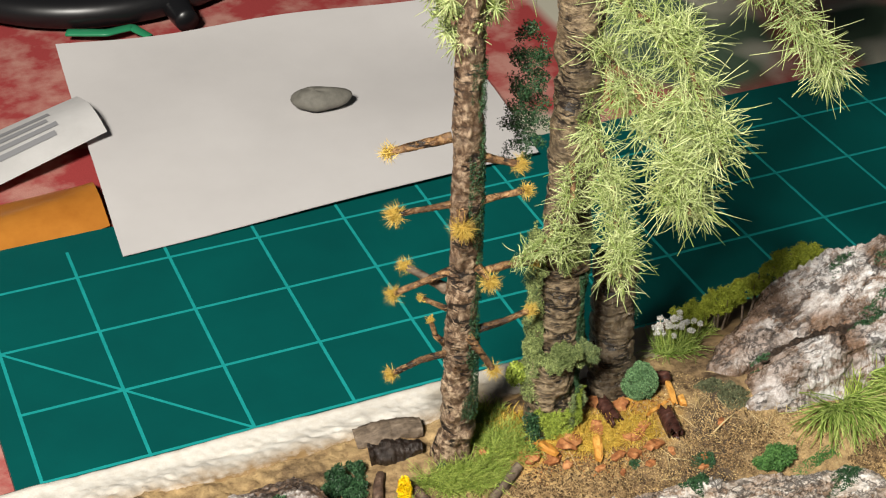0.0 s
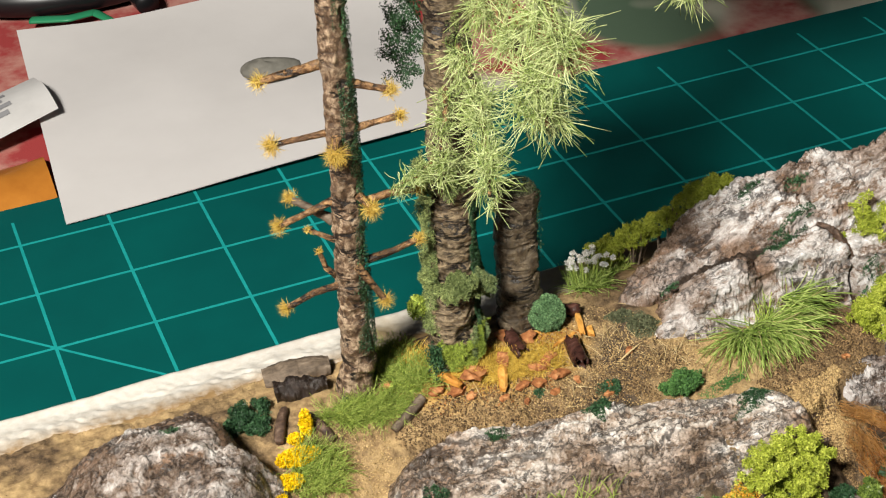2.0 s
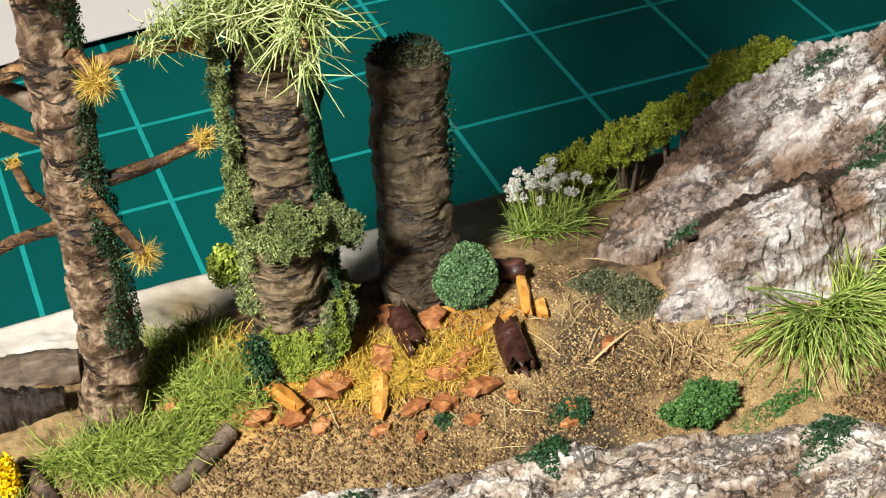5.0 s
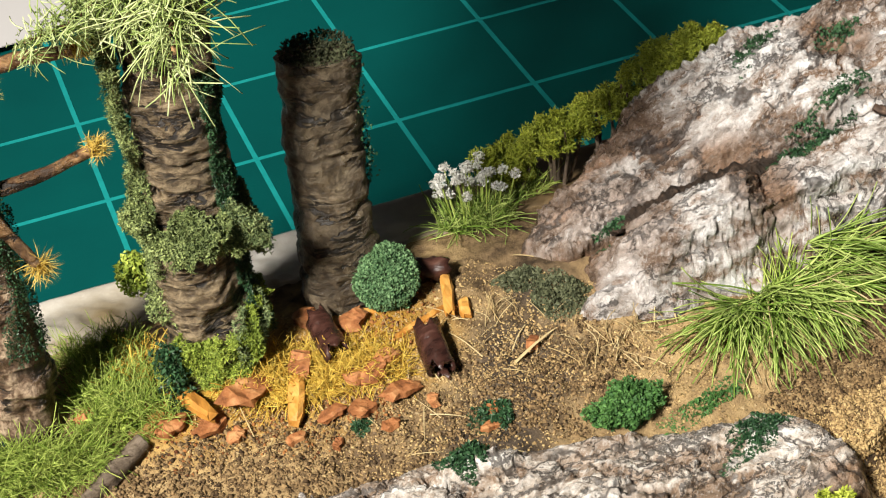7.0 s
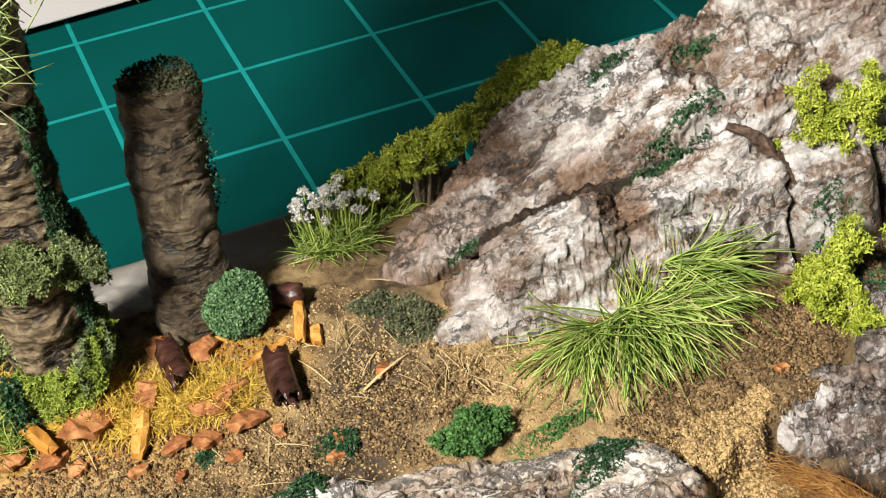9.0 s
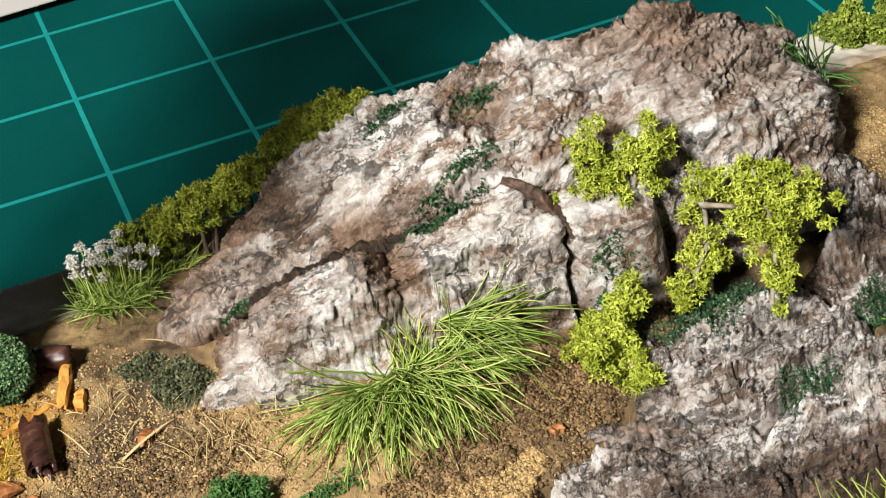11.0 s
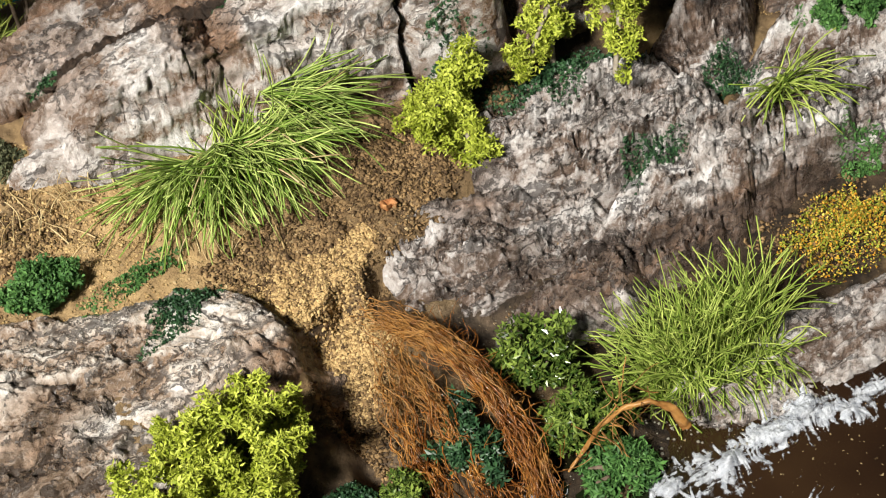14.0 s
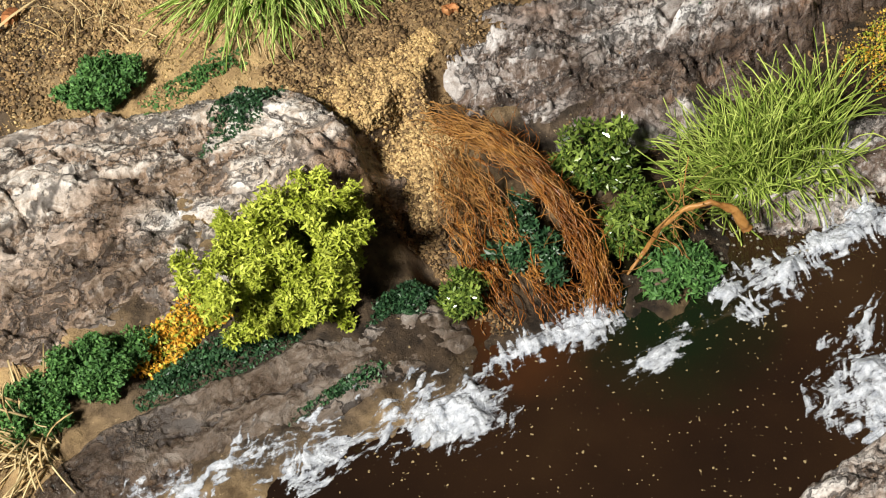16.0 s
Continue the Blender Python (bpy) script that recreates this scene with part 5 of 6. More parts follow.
P[:, 2] = soil_z(P[:, 0], P[:, 1])
crumbs("sandy lumps along the broken bank lip", P, 0.21, M_crumb_sand)
P = np.vstack([on_ground(1000, 114, -135, 13, 6, -10), on_ground(420, 124, -126, 8, 5), on_ground(320, 100, -134, 7, 4)])
P[:, 2] = soil_z(P[:, 0], P[:, 1])
crumbs("reddish bark crumbs among the chips", P, 0.19, leafy("bark_crumb_red", (0.09, 0.03, 0.012), (0.50, 0.22, 0.07), 0.8, 0.2))
n = 140
P = on_ground(n, 128, -136, 46, 14, -6)
a = rng.uniform(0, 2 * math.pi, n)
Q = P + np.stack([np.cos(a), np.sin(a), 0 * a], -1) * rng.uniform(2, 6, (n, 1))
Q[:, 2] = soil_z(Q[:, 0], Q[:, 1]) + rng.uniform(0.2, 1.0, n)
P[:, 2] += 0.25
tagged(blades("loose_straw", P, Q, 0.14, M_dry, sag=0.12), "loose dry straw fibres scattered on soil", "straw", kind="stuff")
tagged(blades("pale_straw", [lie(127.6, -149.6, 0.6), lie(99.5, -135.0, 0.5), lie(137.6, -138.6, 0.4)], [lie(131.6, -152.4, 0.9), lie(106.5, -134.2, 0.7), lie(145, -135.2, 0.6)], 0.45, M_dry, sag=0.1), "pale dry grass stalks lying on the soil", "straw", kind="stuff")

# ---------------------------------------------------------------- grasses, turf and flowers


def tuft_of_grass(label, cx, cy, rx, ry, n, reach, spread, up, mat, width=0.26, rot=0.0, sag=0.3, group="grass tufts", sweep=None, wild=0.10, name="grass_tuft", high=(25, 75)):
    """spread: the compass angles (degrees from +x) between which the blades fall; sweep: the mean angle at either end instead."""
    R = on_ground(n, cx, cy, rx, ry, rot, 0.3)
    R[:, 2] = surf(R[:, 0], R[:, 1]) - 0.3
    a = rng.uniform(spread[0], spread[1], n)
    if sweep:
        a = np.interp((R[:, 0] - cx) / rx, np.linspace(-1, 1, len(sweep)), sweep) + rng.normal(size=n) * 30
    L = reach * rng.uniform(0.55, 1.15, n)
    P = grow(R, a, rng.uniform(high[0], high[1], n) * min(1.0, 0.35 + 0.6 * up), L, sag * 2.6 * rng.uniform(0.5, 1.3, n), wild)
    if n < 60:
        return tagged(fibres(name, P, width, mat), label, "grass tuft", group)
    tuft = thing(name, label, "grass tuft", group)
    order = np.argsort(R[:, 0] + 0.6 * rng.normal(size=n))
    for part_ in np.array_split(order, 5):
        fibres("tussock", P[part_], width, mat, tuft)
    return tuft


tuft_of_grass("large bright green grass tuft below the outcrop", 173.5, -139.6, 8.6, 1.0, 760, 13.0, (0, 1), 1.0, M_grass, 0.20, 6, 0.30, sweep=(-150, -115, -85, -50, -12), wild=0.06, high=(2, 46))
tuft_of_grass("long pale stray blades in the grass tuft", 174.5, -139.6, 7.0, 1.0, 44, 15.0, (-130, 10), 0.9, M_dry, 0.18, 6, 0.3, wild=0.07, high=(0, 30))
tuft_of_grass("upright green blades rising from the grass tuft", 176.5, -139.2, 5.5, 0.8, 90, 10.5, (-40, 75), 1.0, M_grass, 0.19, 8, 0.3, wild=0.08, high=(5, 50))
tuft_of_grass("large bright green grass tuft by the water", 210.5, -184.0, 8.6, 3.0, 700, 11.5, (0, 1), 1.3, M_grass_soft, 0.17, -6, 0.22, sweep=(140, 105, 88, 70), wild=0.10, high=(40, 88))
tuft_of_grass("drooping wet curled grass fringe over the water", 210.5, -185.0, 8.6, 2.2, 300, 5.6, (0, 1), 0.8, M_grass_soft, 0.18, -6, 0.45, sweep=(-150, -100, -70, -40), wild=0.18, high=(5, 55))
tuft_of_grass("few green blades behind the grass tuft", 173.0, -139.6, 4.5, 0.8, 40, 7.0, (30, 150), 1.2, M_grass_soft, 0.16, 0, 0.2, wild=0.05)
tuft_of_grass("thin olive grass tuft on the grey rock", 236.0, -158.8, 2.4, 1.4, 90, 9.5, (-170, 40), 0.9, M_grass_soft, 0.24, 0, 0.45, wild=0.05)
tuft_of_grass("soft green grass at the foot of the slim tree", 79.5, -131.5, 9.5, 3.4, 1500, 6.0, (-200, 20), 0.8, M_grass_soft, 0.11, -8, 0.3)
tuft_of_grass("soft mossy grass between the two trees", 92.0, -126.0, 6.5, 4.5, 1000, 5.4, (0, 360), 1.0, M_grass_soft, 0.11, -30, 0.25)
tuft_of_grass("short grass by the rim behind the slim tree", 91.0, -115.5, 6.0, 4.0, 520, 4.8, (0, 360), 1.2, M_grass_soft, 0.11, 0, 0.2)
tuft_of_grass("olive grass round the yellow flowers", 64.5, -143.0, 6.0, 6.5, 900, 5.8, (-120, 60), 0.9, M_grass_soft, 0.12, 0, 0.25)
tuft_of_grass("grass tuft under the white flowers", 144.5, -109.4, 5.4, 2.6, 420, 6.4, (-180, 180), 1.2, M_grass, 0.15, 0, 0.15)
tuft_of_grass("sparse grass tuft at the edge of the flat rock", 110.0, -171.0, 9.0, 2.5, 160, 7.0, (20, 160), 1.0, M_grass_soft, 0.2, 0, 0.2)
tuft_of_grass("few green blades behind the grass tuft", 177.0, -139.4, 4.5, 0.8, 40, 8.0, (30, 150), 1.2, M_grass_soft, 0.2, 0, 0.2, wild=0.05)
tuft_of_grass("dry grass tuft on the near bank", 128.5, -182.0, 3.0, 3.0, 90, 9.0, (60, 260), 0.7, M_dry, 0.26, 0, 0.25)
tuft_of_grass("grass tuft in the sandy cleft behind the peak", 240.0, -123.5, 3.0, 3.0, 70, 9.0, (80, 260), 1.0, M_moss_mid, 0.26, 0, 0.25)
tuft_of_grass("pale grass beside the hillside shrub", 152.5, -106.5, 3.5, 2.0, 120, 5.0, (-20, 120), 0.9, M_grass_soft, 0.17, 0, 0.25)
tuft_of_grass("yellow straw litter under the old tree", 110.0, -129.0, 9.5, 4.6, 2600, 3.6, (0, 360), 0.35, M_straw, 0.11, -20, 0.5, "straw litter", wild=0.22, name="straw_litter")
tuft_of_grass("yellow straw litter among the bark curls", 121.0, -132.0, 6.0, 3.4, 1100, 3.4, (0, 360), 0.3, M_straw, 0.11, -20, 0.3, "straw litter", wild=0.22, name="straw_litter")
tuft_of_grass("ochre straw at the foot of the slim tree", 96.5, -121.0, 5.0, 4.0, 360, 4.4, (0, 360), 0.6, M_straw, 0.15, 0, 0.3, "straw litter", wild=0.2, name="straw_litter")
for x, y, a in ((150, -141, 6.5), (154, -139, 5), (139, -131, 4), (166, -151, 4)):
    tuft_of_grass("few thin dry grass fibres standing in sand", x, y, a, 2.0, 14, 5.0, (20, 160), 1.0, M_dry, 0.13, 0, 0.1)

turf("turf_patch", "dark green turf patch on muddy soil", 132.8, -144.2, 2.6, 2.2, 900, M_moss_dark, 0.34, 1.6)
turf("turf_patch", "dark green turf patch at the flat rock", 126.4, -150.0, 3.0, 3.4, 1300, M_moss_dark, 0.34, 1.8, base_z=surf)
turf("turf_patch", "muddy green turf patch on the slope", 147.2, -130.6, 4.6, 3.4, 1500, M_mud_moss, 0.34, 1.0, -30)
turf("turf_patch", "muddy green turf patch near the outcrop", 143.8, -126.0, 3.4, 2.4, 800, M_mud_moss, 0.34, 0.8, -30)
turf("turf_patch", "dark green turf on the flat rock corner", 160.0, -158.0, 4.6, 2.0, 900, M_moss_dark, 0.32, 0.9, 20, surf)
turf("turf_patch", "small dark turf on the flat rock", 102.0, -150.5, 2.6, 1.3, 350, M_moss_dark, 0.32, 0.9, 0, surf)
turf("turf_patch", "sparse turf along the sandy rock edge", 157.5, -151.0, 6.0, 1.5, 500, M_moss_mid, 0.3, 0.7, 10, surf)
turf("turf_patch", "turf on the ridge of the outcrop", 181.5, -117.5, 3.6, 1.3, 260, M_moss_dark, 0.34, 0.8, 15, surf)
turf("turf_patch", "turf on the crest of the outcrop", 193.0, -119.5, 3.6, 1.3, 240, M_moss_dark, 0.34, 0.7, 10, surf)
turf("turf_patch", "dark turf in the cleft of the outcrop", 184.0, -130.2, 7.5, 1.5, 900, M_moss_dark, 0.36, 1.0, 10, surf)
turf("turf_patch", "dark turf on the low end of outcrop", 156.5, -126.5, 2.6, 1.5, 320, M_moss_dark, 0.34, 0.8, 0, surf)
turf("turf_patch", "dark turf below the shelf groove", 200.5, -142.6, 4.6, 2.8, 1300, M_moss_dark, 0.34, 0.9, 0, surf)
# dark moss, spread wide to darken the ground in the lime shrubs' shade too
turf("turf_patch", "dark wet turf behind the lime shrub", 212.0, -146.5, 8.0, 3.6, 1500, M_moss_dark, 0.36, 1.0, 0, surf)
turf("turf_patch", "green turf patch on the grey rock", 217.5, -159.5, 5.6, 2.2, 1100, M_moss_dark, 0.36, 0.9, 18, surf)
turf("turf_patch", "dark turf in the cleft between grey rocks", 233.5, -151.0, 3.4, 2.6, 700, M_moss_dark, 0.34, 0.9, 0, surf)
turf("turf_patch", "green turf patch on the swirled rock", 243.0, -166.5, 3.6, 1.8, 420, M_moss_mid, 0.36, 0.9, 0, surf)
turf("turf_patch", "green turf strip along the muddy ledge", 149.0, -181.0, 12.0, 1.8, 1800, M_moss_dark, 0.34, 1.1, 3, surf)
turf("turf_patch", "dark turf under the lime bush", 168.0, -182.5, 5.0, 1.8, 800, M_moss_dark, 0.34, 1.0, 10, surf)
turf("turf_patch", "thin turf on the ledge face", 158.0, -189.5, 5.0, 1.0, 300, M_moss_dark, 0.32, 0.6, 6, surf)
turf("turf_patch", "bright moss beside the slim tree", 89.5, -129.5, 4.5, 2.6, 900, M_moss_lime, 0.34, 1.4, -20)
turf("turf_patch", "dark moss spot in the soft grass", 77.2, -127.8, 1.2, 0.9, 140, M_moss_dark, 0.34, 2.4)
turf("turf_patch", "small turf spot on the brown rock", 38.0, -137.5, 2.0, 1.4, 160, M_moss_dark, 0.34, 0.6, 0, surf)
turf("turf_patch", "small dark turf spot in the soil", 117.0, -140.0, 1.5, 1.1, 220, M_moss_dark, 0.3, 0.8)


def bush(label, c, r, n, lumps, lump_r, mat, size, kind="antlers", group="shrubs", stems=5, hollow=0.75):
    b = thing("shrub", label, "shrub", group)
    P = clumps(n, c, r, lumps, lump_r, hollow)
    if kind == "flakes":
        P = clumps(int(n * 2.2), c, r, int(lumps * 1.5), lump_r * 0.95, 0.3)
        size = size * 0.66
    turn_ = np.arctan2(P[:, 1] - c[1], P[:, 0] - c[0]) + 0.5 * vnoise(P[:, 0] * 0.5, P[:, 1] * 0.5, P[:, 2] * 0.5)
    for part_ in np.array_split(np.argsort(turn_), 4):
        (antlers if kind == "antlers" else flakes)("foliage_clump", P[part_], size, mat, b)
    g = s1(c[0], c[1]) if stems else 0
    for k in range(stems):
        a = 2.4 * k + c[0]
        q = np.array(c) + np.array([math.cos(a) * r[0] * 0.7, math.sin(a) * r[1] * 0.7, r[2] * 0.45])
        p = np.array([c[0] + math.cos(a) * 1.2, c[1] + math.sin(a) * 1.0, min(g, c[2]) - 0.4])
        tube("stem", [p, (p + q) / 2 + (0.6, 0, 0.8), q], [0.32, 0.26, 0.14], M_driftwood, b, rings=14, seg=8)
    return b


bush("rounded bright lime lacy bush above the ledge", (157.6, -176.8, 12.8), (10.2, 7.4, 6.8), 12500, 260, 1.15, M_lime, 0.60, hollow=0.5)


def lime_tree(label, paths, mat, n, reach, group="shrubs"):
    """A straggling shrub: thin pale branches with lacy heads strung along them."""
    b = thing("shrub", label, "shrub", group)
    heads = []
    for path in paths:
        path = np.array(path, float)
        path[1:-1] += rng.normal(size=(len(path) - 2, 3)) * 1.0
        tube("branch", path, np.linspace(0.36, 0.2, len(path)), M_pale_twig, b, rings=26, seg=8, seed=path[0][0], lump=0.25)
        m = int(n * len(path))
        t = rng.uniform(0.15, len(path) - 1.001, m)
        i = t.astype(int)
        f = (t - i)[:, None]
        heads.append(path[i] * (1 - f) + path[i + 1] * f + unit(rng.normal(size=(m, 3))) * reach * rng.uniform(0.2, 1, (m, 1)) ** 0.7)
    heads = np.vstack(heads)
    heads = heads[vnoise(heads[:, 0] * 0.33, heads[:, 1] * 0.33, heads[:, 2] * 0.33) > -0.22]
    P = np.repeat(heads, 34, 0)
    antlers("foliage", P + unit(rng.normal(size=P.shape)) * 1.15 * rng.uniform(0.2, 1, (len(P), 1)) ** 0.6, 0.58, mat, b)
    return b


lime_tree("straggling lime lacy shrub on the outcrop face", [[(206, -136, 30), (204, -134, 36), (202, -132.5, 40)], [(206, -136, 31), (199, -134.5, 35), (197.5, -134, 33)], [(206, -136, 31), (208, -135, 38), (209, -136, 40)]], M_lime, 16, 3.4)
lime_tree("straggling lime lacy shrub hanging over the cleft", [[(212, -146, 19), (213, -142, 28), (213.5, -140, 34)], [(213, -143, 26), (210, -145, 24.5), (207.5, -147, 21)], [(213, -141, 31), (216.5, -143, 32), (218, -144, 30)]], M_lime, 12, 2.6)
lime_tree("straggling lime lacy shrub by the sandy gap", [[(217.5, -151, 20), (220, -147.5, 27), (222, -145.5, 33)], [(220, -148, 27), (225, -146.5, 31), (227, -147, 29)], [(220, -147.5, 28), (220.5, -144, 35), (219, -143, 36)]], M_lime, 14, 3.2)
lime_tree("straggling lime lacy shrub above the broken bank", [[(199, -144, 19), (198.5, -146, 23), (201, -146, 26)], [(199, -145, 20), (195, -148, 20), (193, -149, 19)], [(199, -145, 20), (199.5, -150, 17.5), (200, -152.5, 15)]], M_lime, 15, 3.0)
for text, x, z in (("olive hillside shrub high behind the outcrop", 178.0, 37.4), ("olive hillside shrub behind the outcrop", 172.5, 35.5), ("olive hillside shrub in the middle of the row", 165.5, 31.6), ("olive hillside shrub low in the row", 158.5, 28.0), ("low olive hillside shrub by the white flowers", 151.5, 25.0)):
    bush(text, (x, -106.6 + 0.12 * (165 - x), z), (5.0, 2.8, 2.5), 3000, 60, 1.15, M_olive, 0.5, hollow=0.45)
bush("small green bush on muddy soil", (147.6, -148.0, 17.6), (4.4, 3.4, 2.6), 4200, 60, 1.1, M_moss_mid, 0.40, "flakes", stems=0)
bush("dark green low bush beside the brown rock", (55.5, -125.0, 22.6), (6.4, 4.6, 2.8), 4800, 70, 1.2, M_moss_dark, 0.40, "flakes", stems=0)
bush("dark green low bush on the flat rock foot", (84.0, -158.0, 16.0), (4.8, 3.6, 2.4), 3000, 50, 1.1, M_moss_dark, 0.40, "flakes", stems=0)
bush("bushy green turf by the pebble", (136.5, -177.8, 8.4), (5.6, 4.0, 2.6), 5200, 70, 1.2, M_moss_mid, 0.38, "flakes", stems=0)
bush("green turf clump at the bank edge", (128.0, -180.0, 7.6), (4.6, 3.4, 2.2), 3400, 50, 1.1, M_moss_mid, 0.38, "flakes", stems=0)
bush("wet dark green leafy shrub in the gully", (193.2, -176.0, 8.6), (5.0, 4.2, 3.6), 1500, 46, 1.2, M_fern, 0.80)
bush("wet green leafy shrub behind the root hook", (193.8, -184.6, 6.6), (4.8, 3.6, 3.0), 1200, 40, 1.2, M_fern, 0.80)
bush("wet green leafy growth at the waterline", (195.0, -191.0, 4.2), (4.8, 3.2, 1.6), 1300, 34, 1.2, M_moss_mid, 0.75)
bush("dark green leafy growth under the roots", (182.0, -181.0, 5.4), (4.0, 6.0, 3.0), 1900, 44, 1.2, M_moss_dark, 0.75)
bush("small green growth beside the roots", (173.8, -184.0, 5.0), (2.6, 2.4, 1.8), 900, 24, 1.0, M_fern, 0.6, stems=0)
bush("green bush beyond the grey rock", (248.5, -151.0, 17.5), (5.6, 4.6, 3.6), 3600, 60, 1.3, M_moss_mid, 0.5, "flakes", stems=0)
bush("yellow-green bush on the far rim", (262.0, -103.0, 21.0), (7.0, 3.5, 3.6), 3200, 50, 1.4, M_moss_lime, 0.5, "flakes", stems=0)
bush("pale green bush at the far corner", (272.0, -108.0, 24.0), (7.0, 4.5, 5.0), 3000, 50, 1.5, M_moss_tree, 0.5, "flakes", stems=0)

orange = thing("flower_patch", "orange and yellow flower turf beside the lime bush", "flowers")
P = on_ground(2600, 144.6, -177.4, 5.6, 2.6, 8)
P[:, 2] = surf(P[:, 0], P[:, 1]) + rng.uniform(0, 1.5, len(P))
for k in range(4):
    flakes("bloom_mass", P[k::4], 0.27, (M_orange, M_orange, M_straw, M_olive)[k], orange)
orange = thing("flower_patch", "orange and yellow flower turf above the water grass", "flowers")
P = on_ground(5200, 236.5, -173.5, 8.5, 3.6, 10, 1.0, 0.7)
P[:, 2] = surf(P[:, 0], P[:, 1]) + rng.uniform(0, 1.8, len(P))
for k in range(4):
    flakes("bloom_mass", P[k::4], 0.18, (M_orange, M_olive, M_olive, M_straw)[k], orange)
yellow = thing("flower_patch", "bright yellow flower clusters in olive grass", "flowers")
for c, r, n in (((66.4, -133.2, 23.4), (1.2, 1.5, 3.2), 900), ((62.4, -139.4, 20.8), (4.0, 2.2, 1.2), 1700), ((58.4, -144.4, 19.2), (3.0, 1.8, 1.1), 1200), ((54.6, -147.6, 18.4), (2.2, 1.6, 1.0), 800), ((63.4, -134.6, 21.4), (1.4, 1.4, 0.9), 400), ((55.2, -142.2, 19.4), (1.6, 1.0, 0.8), 420)):
    flakes("bloom", cloud(int(n * 1.8), c, tuple(1.25 * k for k in r), 0.4), 0.29, M_yellow, yellow)
    tube("stem", [(c[0], c[1], s1(c[0], c[1]) - 0.3), c], [0.2, 0.15], M_moss_mid, yellow, rings=6, seg=6)
white = thing("flower_patch", "small white flower heads over a grass tuft", "flowers")
for k in range(34):
    c = np.array([144.8 + rng.uniform(-5.4, 5.4), -108.4 + rng.uniform(-2.2, 2.0), 26.6 + rng.uniform(-1.4, 1.9)])
    flakes("flower_head", cloud(90, c, (0.85, 0.7, 0.75), 0.5), 0.22, M_petal, white)
    tube("stem", [(c[0] * 0.7 + 144.5 * 0.3, c[1], 20), c], [0.14, 0.1], M_grass_soft, white, rings=5, seg=5)

# ---------------------------------------------------------------- roots, foam and wet bank
fan = thing("root_fan", "rusty fibrous roots spilling down to the water", "roots")
# bundles: where they leave the bank, the top of the arch, and where they reach the water
for p0, p1, p2, p3, n, wide in (((179, -162.5, 9.6), (184.5, -172, 14.0), (188.5, -184, 11.4), (186.0, -191, 3.0), 420, 1.5), ((178.5, -166.5, 7.5), (177.5, -173, 8.2), (176.5, -181, 5.6), (177.0, -188.5, 3.0), 130, 2.6),
                                 ((180.5, -164, 9.4), (186.0, -173, 12.6), (188.5, -183, 9.4), (187.2, -191, 3.0), 360, 1.1), ((180.0, -166, 8.0), (180.5, -175, 8.6), (181.5, -184, 6.4), (182.5, -190.5, 3.0), 170, 2.2)):
    p0, p1, p2, p3 = (np.array(p)[None, None] + rng.normal(size=(n, 1, 3)) * wide * k for p, k in ((p0, 0.6), (p1, 0.7), (p2, 0.7), (p3, 0.6)))
    t0 = rng.uniform(0, 0.8, (n, 1, 1))
    t = t0 + (np.minimum(1.0, t0 + rng.uniform(0.12, 0.42, (n, 1, 1))) - t0) * np.linspace(0, 1, 16)[None, :, None]
    P = p0 * (1 - t) ** 3 + 3 * p1 * t * (1 - t) ** 2 + 3 * p2 * t * t * (1 - t) + p3 * t**3
    P = P + rng.uniform(0.15, 0.7, (n, 1, 1)) * np.sin(t * rng.uniform(12, 46, (n, 1, 1)) + rng.uniform(0, 6.3, (n, 1, 3))) + rng.normal(size=(n, 16, 3)) * 0.07
    P[:, :, 2] = np.maximum(P[:, :, 2], 3.05)
    wet = t0[:, 0, 0] + rng.normal(size=n) * 0.12 > 0.36
    tagged(fibres("root_strand", P[wet], 0.14, M_root, fan, "", 0.6), "matted wet rusty root fibres", kind="stuff")
    tagged(fibres("root_hair", P[~wet], 0.12, M_hook, fan, "", 0.6), "tan root hairs", kind="stuff")
n = 320
t = rng.uniform(0.1, 1, n)
R = np.stack([np.interp(t, [0, 0.4, 0.75, 1], [179.5, 184.5, 187.5, 186.5]), np.interp(t, [0, 0.4, 0.75, 1], [-163.5, -172.5, -183, -190]), np.interp(t, [0, 0.4, 0.75, 1], [9.4, 11.8, 9.0, 3.4])], -1) + rng.normal(size=(n, 3)) * (1.3, 0.8, 0.7)
fibres("root_curl", grow(R, rng.uniform(0, 360, n), rng.uniform(-70, 40, n), rng.uniform(1.5, 4.5, n), 1.0, 0.45, 12, floor=False), 0.09, M_root, fan, "fine curled root hairs", 0.5)
hook = thing("root_hook", "bent orange root arching over the green shrubs", "roots")
tube("arch", [(190.5, -188.5, 3.8), (192.6, -188.2, 6.0), (194.0, -189.0, 10.0), (196.0, -190.0, 12.6), (198.6, -190.9, 13.3), (200.8, -192.0, 12.0), (201.9, -192.8, 9.4)], [0.16, 0.2, 0.22, 0.25, 0.27, 0.32, 0.55], M_hook, hook, rings=110, seg=14, lump=0.5, grain=2.5)
n = 40
R = np.stack([np.interp(rng.uniform(0, 1, n), [0, 0.5, 1], [192.6, 196, 200.8]), rng.normal(-189.6, 0.6, n), np.full(n, 0.0)], -1)
R[:, 2] = np.interp(R[:, 0], [192.6, 194, 196, 198.6, 200.8], [6, 10, 12.6, 13.3, 12]) - 0.1
fibres("root_hair", grow(R, rng.uniform(0, 360, n), rng.uniform(-60, 20, n), rng.uniform(2, 5, n), 0.5, 0.25, floor=False), 0.12, M_hook, hook)


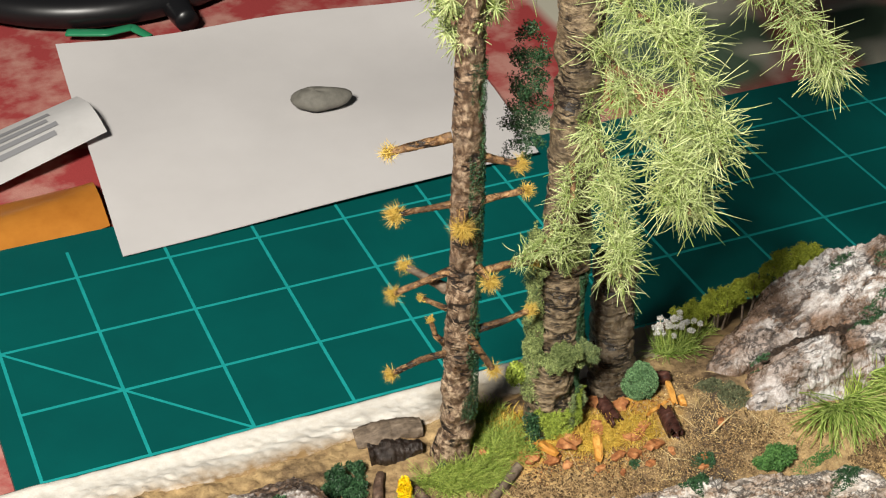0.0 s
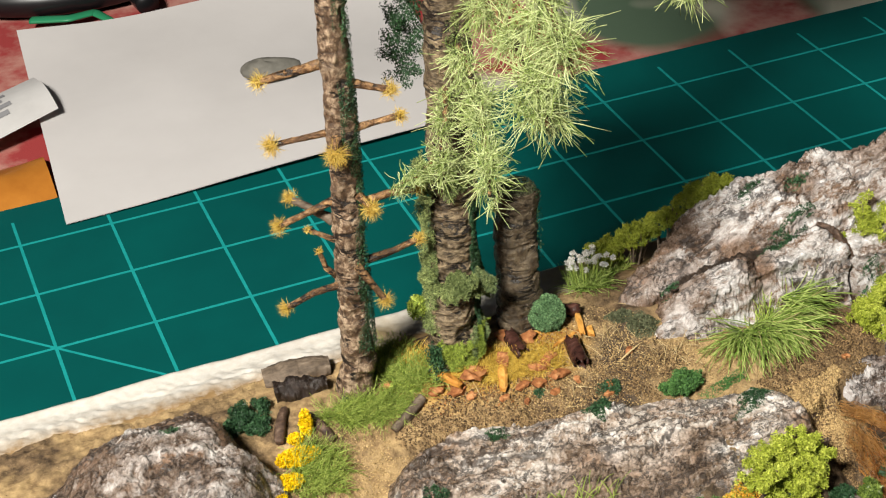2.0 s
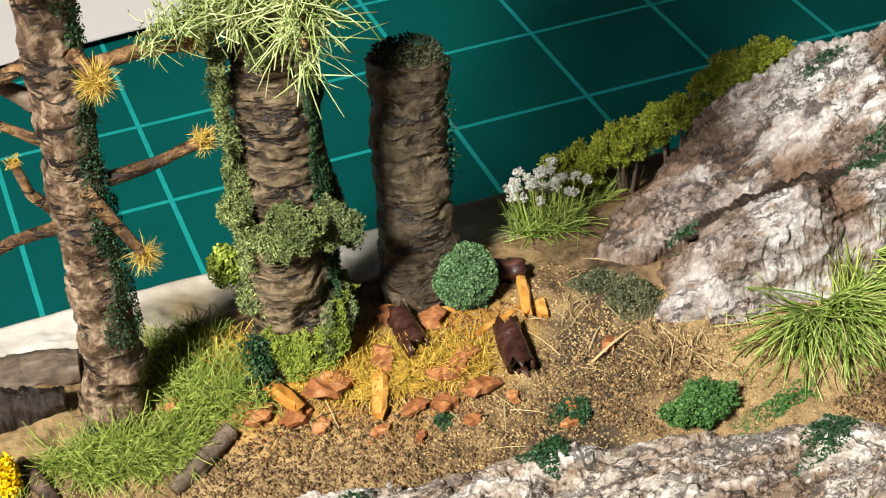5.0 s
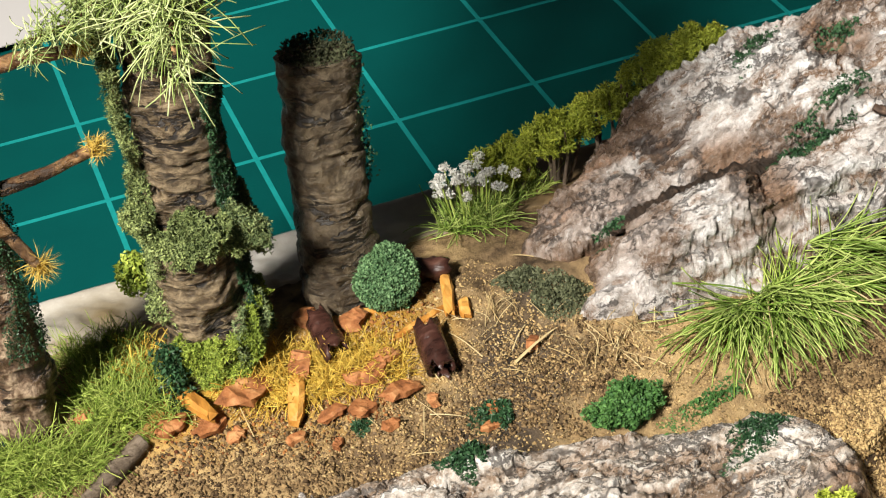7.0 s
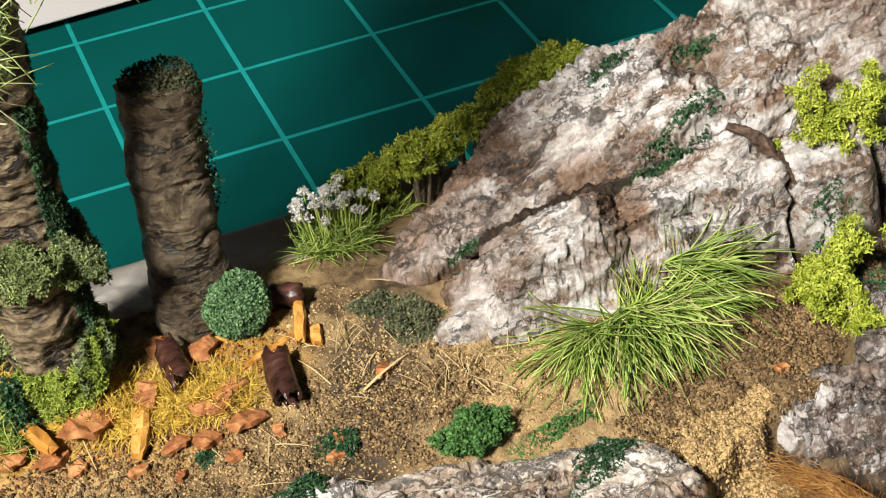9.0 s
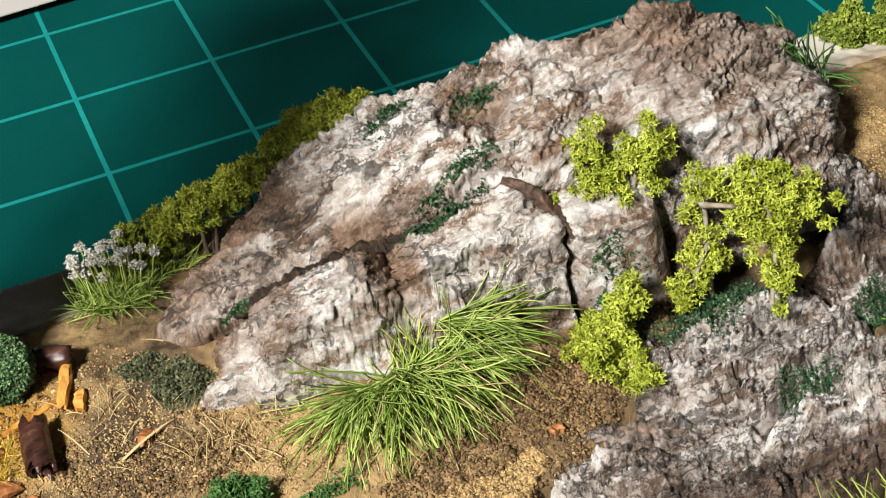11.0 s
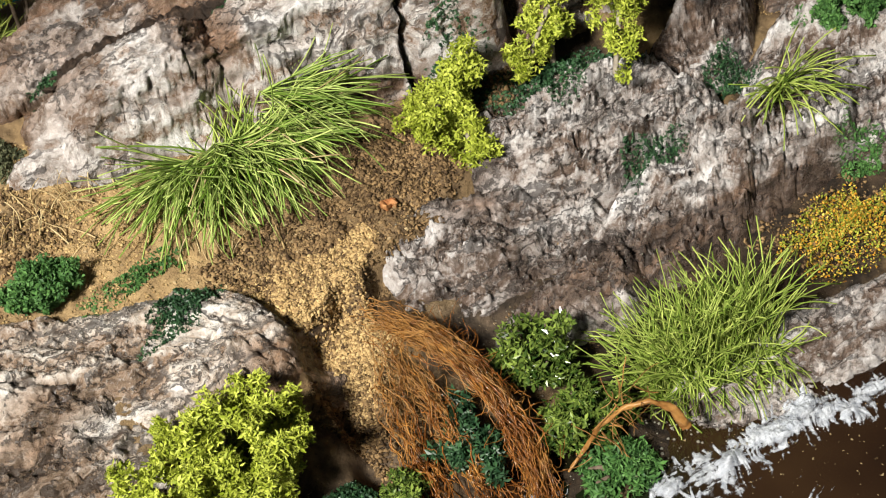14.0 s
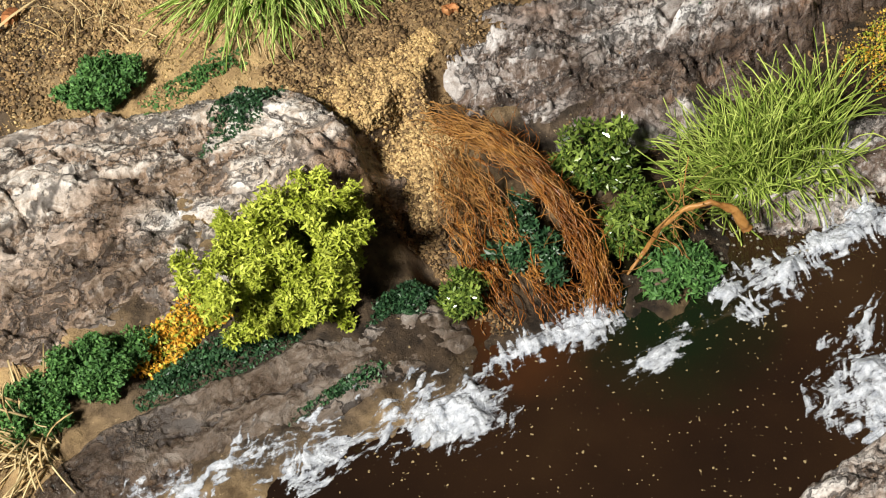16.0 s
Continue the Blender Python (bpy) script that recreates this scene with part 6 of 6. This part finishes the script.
def foam(label, cx, cy, rx, ry, rot, seed, thr=0.0, high=0.9, fan_angle=0.0, lace=0.5):
    """Frothy white water: a lumpy sheet that breaks up into fine lacy streaks."""
    step = 0.13
    nu, nv = int(3.2 * rx / step), int(3.2 * ry / step)
    U, V = np.meshgrid(np.linspace(-1.6, 1.6, nu), np.linspace(-1.6, 1.6, nv), indexing="ij")
    c, s = math.cos(radians(rot)), math.sin(radians(rot))
    X, Y = cx + c * U * rx - s * V * ry, cy + s * U * rx + c * V * ry
    a, b = math.cos(radians(fan_angle)), math.sin(radians(fan_angle))
    wx, wy = X + 1.3 * fractal(X * 0.22, Y * 0.22, seed, 3), Y + 1.3 * fractal(X * 0.22 + 9, Y * 0.22, seed + 1, 3)
    along, across = a * wx + b * wy, -b * wx + a * wy
    streaks = 0.45 * fractal(along * 0.28 + seed, across * 1.3, seed, 2) + 0.55 * fractal(along * 0.6 + seed, across * 3.6, seed + 4, 3)
    inner = 1.0 - (U**2 + V**2) ** 0.5 + 0.42 * fractal(X * 0.28 + seed, Y * 0.28, seed, 3)
    body = inner + 0.12 + lace * (1.15 - np.clip(inner, 0, 1)) * streaks + 0.14 * fractal(X * 2.2, Y * 2.2, seed, 2) - thr
    rise = np.clip(inner - thr, 0, 0.8)
    Z = rise * high * (0.6 + 0.5 * fractal(X * 0.35, Y * 0.35, seed + 3, 3) + 0.10 * streaks + 0.12 * ridged(X * 1.3, Y * 1.3, seed, 2))
    Z = np.maximum(Z, 0) + 0.10 + 0.3 * np.clip(body, 0, 0.5)
    F = grid_faces(nu, nv)
    F = F[(body.ravel()[F] > -0.35).all(1)]
    used = np.unique(F)
    back = np.full(nu * nv, -1)
    back[used] = np.arange(len(used))
    f = thing("foam", label, "foam", "white water")
    P = np.stack([X, Y, Z + 2.9], -1).reshape(-1, 3)[used]
    P[:, 2] += np.maximum(surf(P[:, 0], P[:, 1]) - 2.95, 0)
    froth = link("froth", P, back[F], M_foam, f)
    froth.data.attributes.new("thickness", "FLOAT", "POINT").data.foreach_set("value", np.clip((body.ravel()[used] + 0.35) * 1.0, 0, 1).astype(np.float32))
    return f


foam("thick white foam below the muddy ledge", 167.6, -196.2, 6.6, 3.4, 8, 1.0, 0.0, 2.0, 35, 0.5)
foam("streaky white water along the ledge", 157.0, -194.6, 9.0, 2.8, 6, 2.0, 0.48, 0.35, 25, 1.1)
foam("thin streaky water over the ledge foot", 146.0, -192.6, 9.5, 2.4, 5, 3.0, 0.66, 0.3, 22, 1.0)
foam("thin streaky water at the near ledge", 133.0, -192.0, 9.0, 2.0, 5, 13.0, 0.78, 0.3, 15, 1.0)
foam("lacy white foam under the roots", 178.0, -192.0, 4.6, 1.7, 8, 4.0, 0.16, 1.5, 70, 0.9)
foam("lumpy white foam beside the roots", 184.6, -192.2, 3.6, 2.2, 14, 5.0, 0.08, 1.9, 60, 0.8)
foam("flat white foam flake on the water", 187.8, -198.9, 3.6, 1.3, 12, 6.0, -0.05, 0.8, 10, 0.5)
foam("lacy white foam along the grassy bank", 205.5, -195.4, 5.6, 2.4, 14, 7.0, 0.10, 1.8, 75, 0.9)
foam("pale foam fringe under the grass", 214.0, -194.2, 5.6, 2.0, 8, 8.0, 0.14, 1.4, 80, 1.0)
foam("white foam mound in mid stream", 206.0, -212.5, 4.6, 4.4, 30, 9.0, 0.0, 2.0, 60, 0.6)
foam("pale foam streaks by the mid stream mound", 208.5, -205.5, 4.0, 2.4, 30, 10.0, 0.38, 0.8, 40, 1.2)
foam("pale foam fringe at the far bank", 223.0, -194.8, 5.0, 1.8, 0, 11.0, 0.15, 1.2, 80, 1.0)
foam("thin lacy foam at the waterline growth", 199.0, -195.0, 3.2, 1.6, 20, 12.0, 0.32, 0.9, 70, 1.2)
# wet beads on grass tips; those on leaves and rock are added for glints
beads = []
ico = [(0, 0, 1), (0.9, 0, 0.2), (0.28, 0.85, 0.2), (-0.72, 0.52, 0.2), (-0.72, -0.52, 0.2), (0.28, -0.85, 0.2), (0, 0, -1)]
icf = [(0, 1, 2), (0, 2, 3), (0, 3, 4), (0, 4, 5), (0, 5, 1), (6, 2, 1), (6, 3, 2), (6, 4, 3), (6, 5, 4), (6, 1, 5)]


def bead_field(label, P, size):
    n = len(P)
    s = size * rng.uniform(0.4, 1.3, (n, 1, 1))
    V = (P[:, None] + s * np.array(ico)[None]).reshape(-1, 3)
    F = (np.arange(n)[:, None, None] * 7 + np.array(icf)[None]).reshape(-1, 3)
    return tagged(link("wet_beads", V, F, M_bead), label, "droplets", kind="stuff")


P = np.c_[rng.uniform(200, 222, 160), rng.uniform(-194, -184, 160)]
P = np.c_[P, surf(P[:, 0], P[:, 1]) + 0.1]
bead_field("glistening resin drops on the grass tips", P, 0.22)
Q = np.vstack([np.c_[rng.uniform(188, 204, 260), rng.uniform(-193, -170, 260)], np.c_[rng.uniform(186, 222, 330), rng.uniform(-170, -148, 330)], np.c_[rng.uniform(176, 196, 60), rng.uniform(-133, -128, 60)], np.c_[rng.uniform(206, 220, 70), rng.uniform(-152, -142, 70)]])
bead_field("glossy beads added for glints on wet rock", np.c_[Q, surf(Q[:, 0], Q[:, 1]) + 0.02], 0.11)
